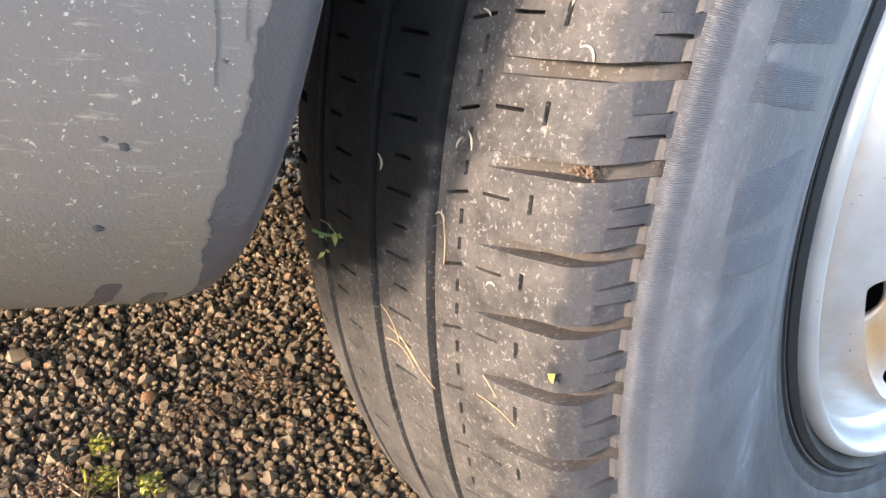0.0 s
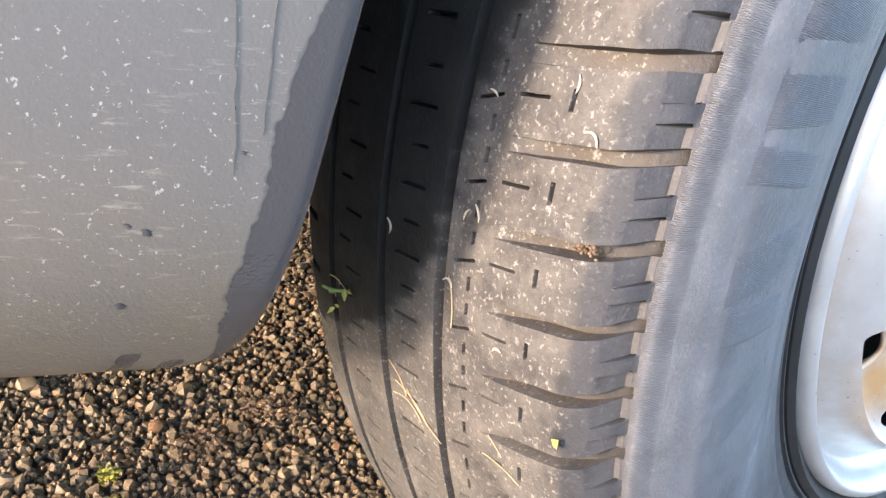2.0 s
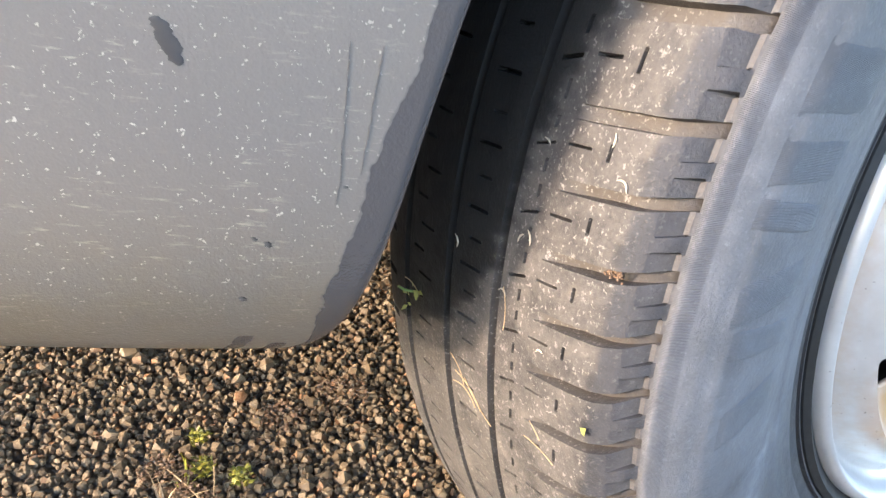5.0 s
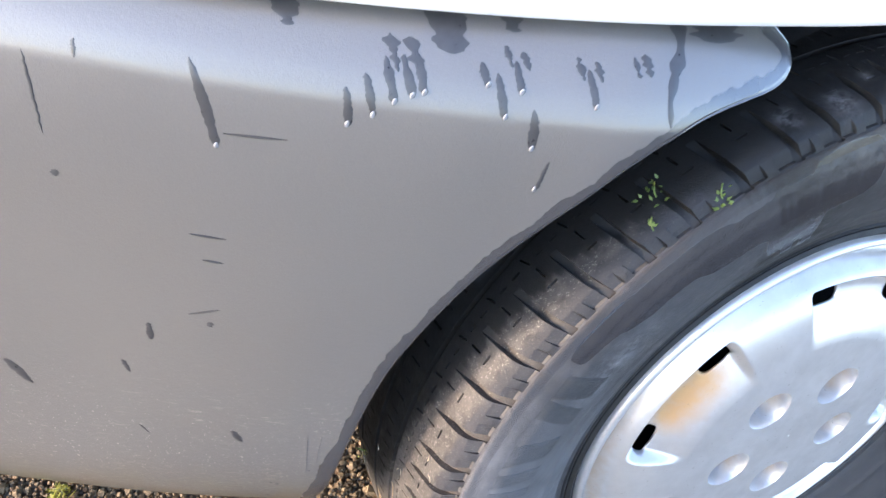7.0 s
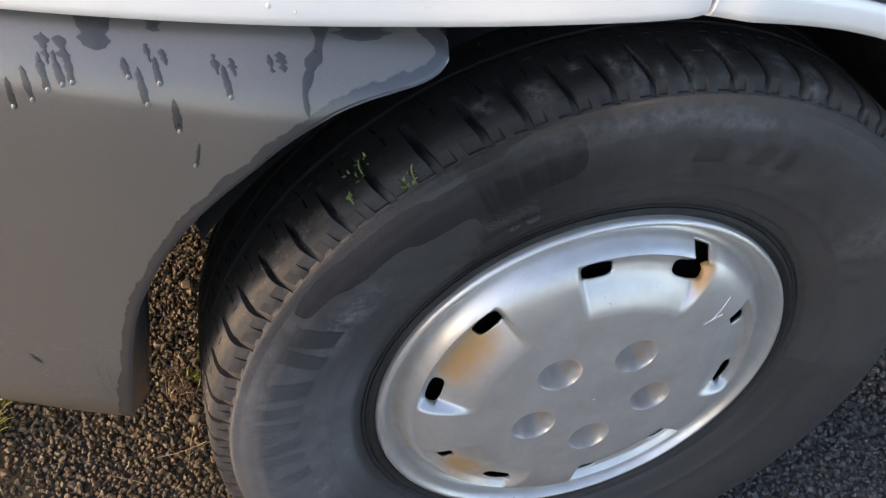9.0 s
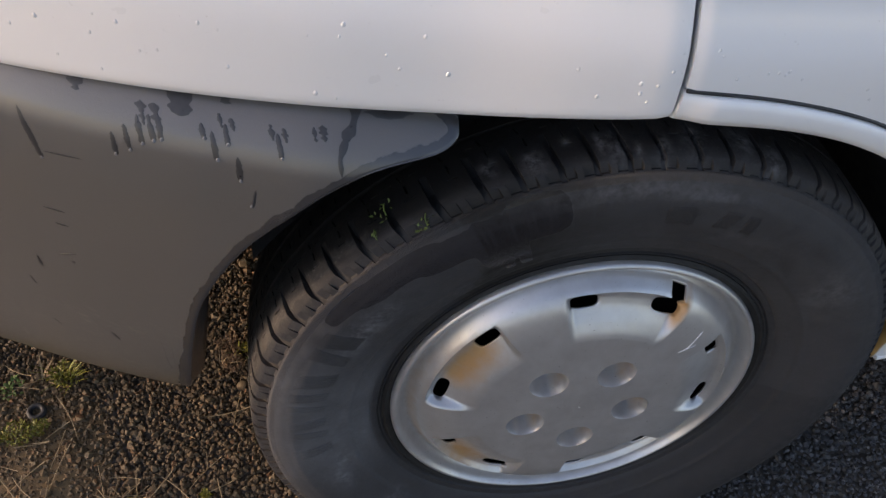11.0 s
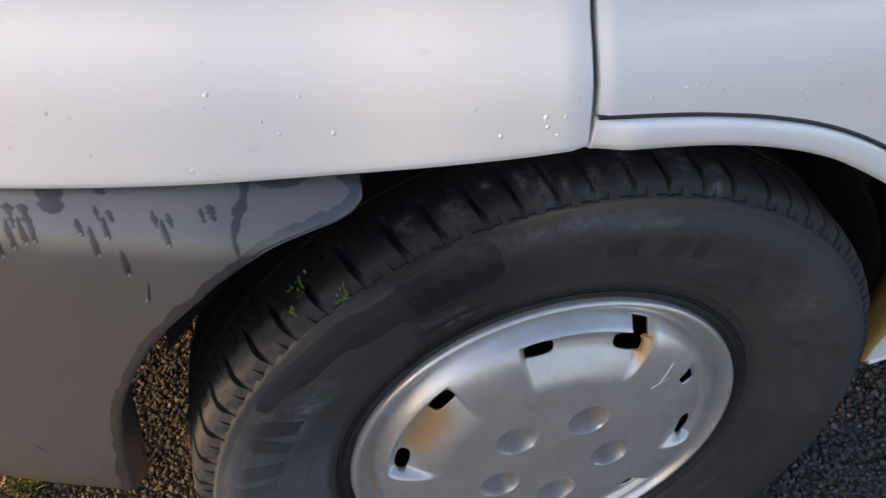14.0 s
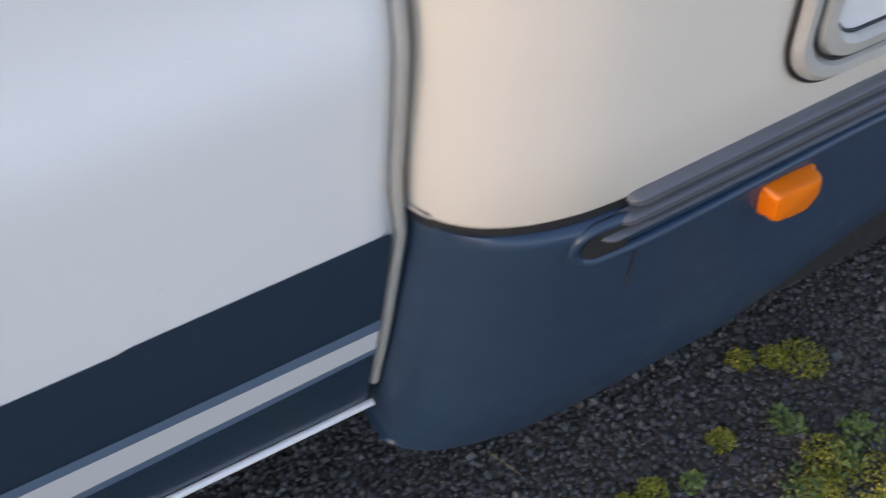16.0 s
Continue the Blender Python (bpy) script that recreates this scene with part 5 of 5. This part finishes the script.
BEAD, BEAD_DARK = bead_mesh(M_WATER), bead_mesh(M_WATER_DARK)


def bead(x, y, z, size, label, group, me=BEAD):
    ob = new("water_bead", me)
    ob.matrix_basis = Matrix.Translation((x, y + 0.0002, z)) @ Matrix.Diagonal((size, size, size, 1))
    return tagged(ob, label, "water drop", group)


WING_DROPS = [(-0.464, 0.711), (-0.428, 0.721), (-0.414, 0.718), (-0.481, 0.701), (-0.364, 0.727), (-0.352, 0.724), (-0.297, 0.729), (-0.277, 0.731), (-0.275, 0.740), (-0.246, 0.721), (-0.236, 0.711),
              (-0.204, 0.711), (-0.346, 0.696), (-0.454, 0.683), (-0.431, 0.706), (-0.401, 0.698), (-0.390, 0.701), (-0.427, 0.677), (-0.275, 0.680), (-0.289, 0.683), (-0.122, 0.730), (-0.111, 0.741),
              (-0.090, 0.741), (-0.069, 0.761), (-0.060, 0.736), (-0.078, 0.724), (-0.066, 0.724), (-0.069, 0.709), (-0.104, 0.709), (-0.076, 0.716), (-0.223, 0.738), (-0.163, 0.786), (-0.169, 0.807), (-0.164, 0.803)]
DOOR_DROPS = [(-0.032, 0.753), (0.020, 0.737), (0.028, 0.738), (-0.011, 0.732), (0.101, 0.723), (0.108, 0.714), (0.026, 0.735), (0.012, 0.736), (0.041, 0.732), (-0.028, 0.749), (0.116, 0.742), (0.165, 0.709), (0.213, 0.699), (0.134, 0.724)]
g_drop = np.random.default_rng(31)
for x, z in WING_DROPS:
    bead(x, float(wing_y(x, z)), z, g_drop.uniform(0.0010, 0.0018), "clear raindrop beaded on white paint", "raindrops on the wing")
for x, z in DOOR_DROPS:
    bead(x, float(side_y(z)), z, g_drop.uniform(0.0009, 0.0016), "clear raindrop beaded on white paint", "raindrops on the door")


def drip(points, widths, label="dark wet drip mark on grey plastic", drop=True, rough=0.11):
    """A wet run on the bumper, following its face from top to bottom."""
    p, w = np.array(points, float), np.array(widths, float)
    s = np.linspace(0, 1, 22)
    k = np.linspace(0, 1, len(p))
    x, z, ww = np.interp(s, k, p[:, 0]), np.interp(s, k, p[:, 1]), np.interp(s, k, w)
    g = np.random.default_rng(int(abs(p[0, 0]) * 10000 + p[0, 1] * 777))
    ww = ww * (1 + 2.0 * rough * np.convolve(g.normal(size=len(s)), [0.1, 0.25, 0.3, 0.25, 0.1], "same")) * np.minimum(1, 8 * np.minimum(s + 0.03, 1.03 - s))
    x = x + 0.0002 * g.normal(size=len(s))
    V = []
    for a, b, c in zip(x, z, ww):
        for q, h in ((-1, 0.00008), (-0.6, 0.00022), (0, 0.00028), (0.6, 0.00022), (1, 0.00008)):
            xx = a + q * c / 2
            V.append((xx, float(bumper_y(xx, b)) - h, b))
    ob = mesh("water_run", V, grid_faces(len(s), 5), M_WETSTREAK, sharp=0)
    tagged(ob, label, "water run", "wet runs on the bumper")
    if drop:
        bead(x[-1], float(bumper_y(x[-1], z[-1])), z[-1] + 0.0012, 0.0016, "clear raindrop hanging on grey plastic", "raindrops on the bumper", BEAD_DARK)


RUNS = [((-0.4896, 0.6304), (-0.478, 0.5891), 0.005),
        ((-0.4262, 0.6277), (-0.424, 0.6091), 0.0042),
        ((-0.4174, 0.6344), (-0.414, 0.6153), 0.0046),
        ((-0.4086, 0.642), (-0.4052, 0.6227), 0.0048),
        ((-0.4005, 0.6435), (-0.3972, 0.6264), 0.005),
        ((-0.3944, 0.6456), (-0.3922, 0.6283), 0.0046),
        ((-0.3651, 0.6445), (-0.363, 0.6347), 0.004),
        ((-0.358, 0.641), (-0.355, 0.6213), 0.0044),
        ((-0.3489, 0.6462), (-0.3469, 0.6332), 0.0042),
        ((-0.3409, 0.6272), (-0.339, 0.6065), 0.0048),
        ((-0.3134, 0.6463), (-0.3108, 0.6302), 0.0044),
        ((-0.329, 0.6016), (-0.331, 0.5832), 0.0022)]
for (x0, z0), (x1, z1), w in RUNS:
    drip([(x0, z0), ((x0 + x1) / 2, (z0 + z1) / 2), (x1, z1)], [w * 0.55, w, w * 0.8])
drip([(-0.2585, 0.668), (-0.2593, 0.659), (-0.2643, 0.6506), (-0.2675, 0.6453), (-0.2706, 0.6357), (-0.2691, 0.6234)], [0.012, 0.011, 0.0095, 0.006, 0.0035, 0.003], drop=False, rough=0.25)
for x, z, w, h in [(-0.4046, 0.6435, 0.006, 0.014), (-0.3955, 0.6442, 0.006, 0.012), (-0.2819, 0.6497, 0.004, 0.009), (-0.288, 0.6487, 0.0035, 0.008), (-0.3175, 0.6461, 0.003, 0.009), (-0.3084, 0.6457, 0.003, 0.008), (-0.3519, 0.6474, 0.003, 0.008), (-0.3438, 0.6464, 0.003, 0.007)]:
    drip([(x - 0.0008, z + h / 2), (x, z), (x + 0.001, z - h / 2)], [w * 0.9, w, w * 0.5], "dark damp blotch on grey plastic", False, 0.4)
for x, z, w, h in [(-0.3785, 0.654, 0.019, 0.016), (-0.4484, 0.653, 0.013, 0.010), (-0.3475, 0.660, 0.012, 0.007), (-0.235, 0.6625, 0.034, 0.007)]:
    drip([(x, z + h / 2), (x, z), (x, z - h / 2)], [w * 0.9, w, w * 0.45], "dark damp blotch on grey plastic", False, 0.2)
for x, z, w, h, lean in [(-0.551, 0.602, 0.0014, 0.040, 0.003), (-0.534, 0.626, 0.0018, 0.008, 0), (-0.502, 0.457, 0.0035, 0.014, 0.001), (-0.450, 0.363, 0.0050, 0.012, 0.003), (-0.567, 0.406, 0.006, 0.020, 0.006), (-0.513, 0.424, 0.0032, 0.010, 0.002),
                        (-0.544, 0.560, 0.0035, 0.004, 0), (-0.473, 0.468, 0.0035, 0.004, 0), (-0.502, 0.363, 0.002, 0.009, 0.003)]:
    drip([(x - lean, z + h / 2), (x, z), (x + lean, z - h / 2)], [w * 0.7, w, w * 0.6], "small dark wet mark on grey plastic", False)
for (x0, z0), (x1, z1) in [((-0.487, 0.534), (-0.470, 0.533)), ((-0.484, 0.475), (-0.469, 0.481)), ((-0.476, 0.597), (-0.449, 0.598)), ((-0.480, 0.517), (-0.470, 0.516))]:
    t = np.linspace(0, 1, 9)
    p = np.array([(a, float(bumper_y(a, b)) - 0.0003, b) for a, b in zip(x0 + (x1 - x0) * t, z0 + (z1 - z0) * t)])
    v, f = tube(p, 0.0007 * np.sin(np.pi * (0.08 + 0.84 * t)), 5)
    tagged(mesh("scratch", v, f, M_SEAL, sharp=0), "thin dark scratch in grey plastic", "scratch", "scratches on the bumper")

drip([(-0.4085, 0.368), (-0.4060, 0.345), (-0.4030, 0.320)], [0.00015, 0.00014, 0.0001], "faint dark run line on grey plastic", False)
drip([(-0.4003, 0.368), (-0.3998, 0.352), (-0.3985, 0.330)], [0.00015, 0.00014, 0.0001], "faint dark run line on grey plastic", False)
for x, z, w in [(-0.4017, 0.3256, 0.0012), (-0.4226, 0.3067, 0.0015), (-0.4186, 0.3049, 0.0024), (-0.4208, 0.2828, 0.0024)]:
    drip([(x - 0.0004, z + w * 0.45), (x, z), (x + 0.0003, z - w * 0.45)], [w * 0.7, w, w * 0.6], "small dark wet mark on grey plastic", False)


def build_leaf():
    """A curled dry leaf with a folded midrib."""
    n, m = 12, 7
    V = []
    for a in np.linspace(0, 1, n):
        half = 0.012 * math.sin(math.pi * (0.04 + 0.92 * a)) ** 0.7 * (1 + 0.18 * math.sin(a * 21))
        for b in np.linspace(-1, 1, m):
            V.append((0.055 * (a - 0.5), half * b, 0.006 + 0.010 * abs(b) ** 1.4 + 0.012 * (a - 0.5) ** 2 * 4 + 0.0015 * math.sin(9 * a + 3 * b)))
    ob = mesh("dry_leaf", V, grid_faces(n, m), M_DEADLEAF, sharp=0)
    thicken(ob, 0.0005)
    ob.matrix_basis = pose(*LEAF_AT, 12, -8, 70)
    tagged(ob, "curled pale brown dead leaf on the gravel", "leaf")


M_DEADLEAF = plain("dead_leaf", (0.36, 0.25, 0.14), 0.7, var=0.35, scale=120)
LEAF_AT = (0.70, 0.222, 0.003)
build_leaf()

# pale scratches on the hub cap
M_SCRATCH = plain("bare_scratch", (0.80, 0.80, 0.80), 0.5, var=0.1)
for (r0, a0), (r1, a1) in (((0.1163, 45.6), (0.1338, 42.9)), ((0.1244, 44.6), (0.148, 47.0))):
    t = np.linspace(0, 1, 8)
    rr, aa = r0 + (r1 - r0) * t, np.radians(a0 + (a1 - a0) * t)
    yy = smooth_interp(rr, CAP_R, CAP_Y) - 0.0002
    v, f = tube(np.stack([rr * np.cos(aa), yy, rr * np.sin(aa)], 1), 0.00035, 5)
    ob = mesh("cap_scratch", v, f, M_SCRATCH, sharp=0)
    ob.matrix_basis = WHEEL
    tagged(ob, "pale scratch on the silver hub cap", "scratch", "scratches on the hub cap")
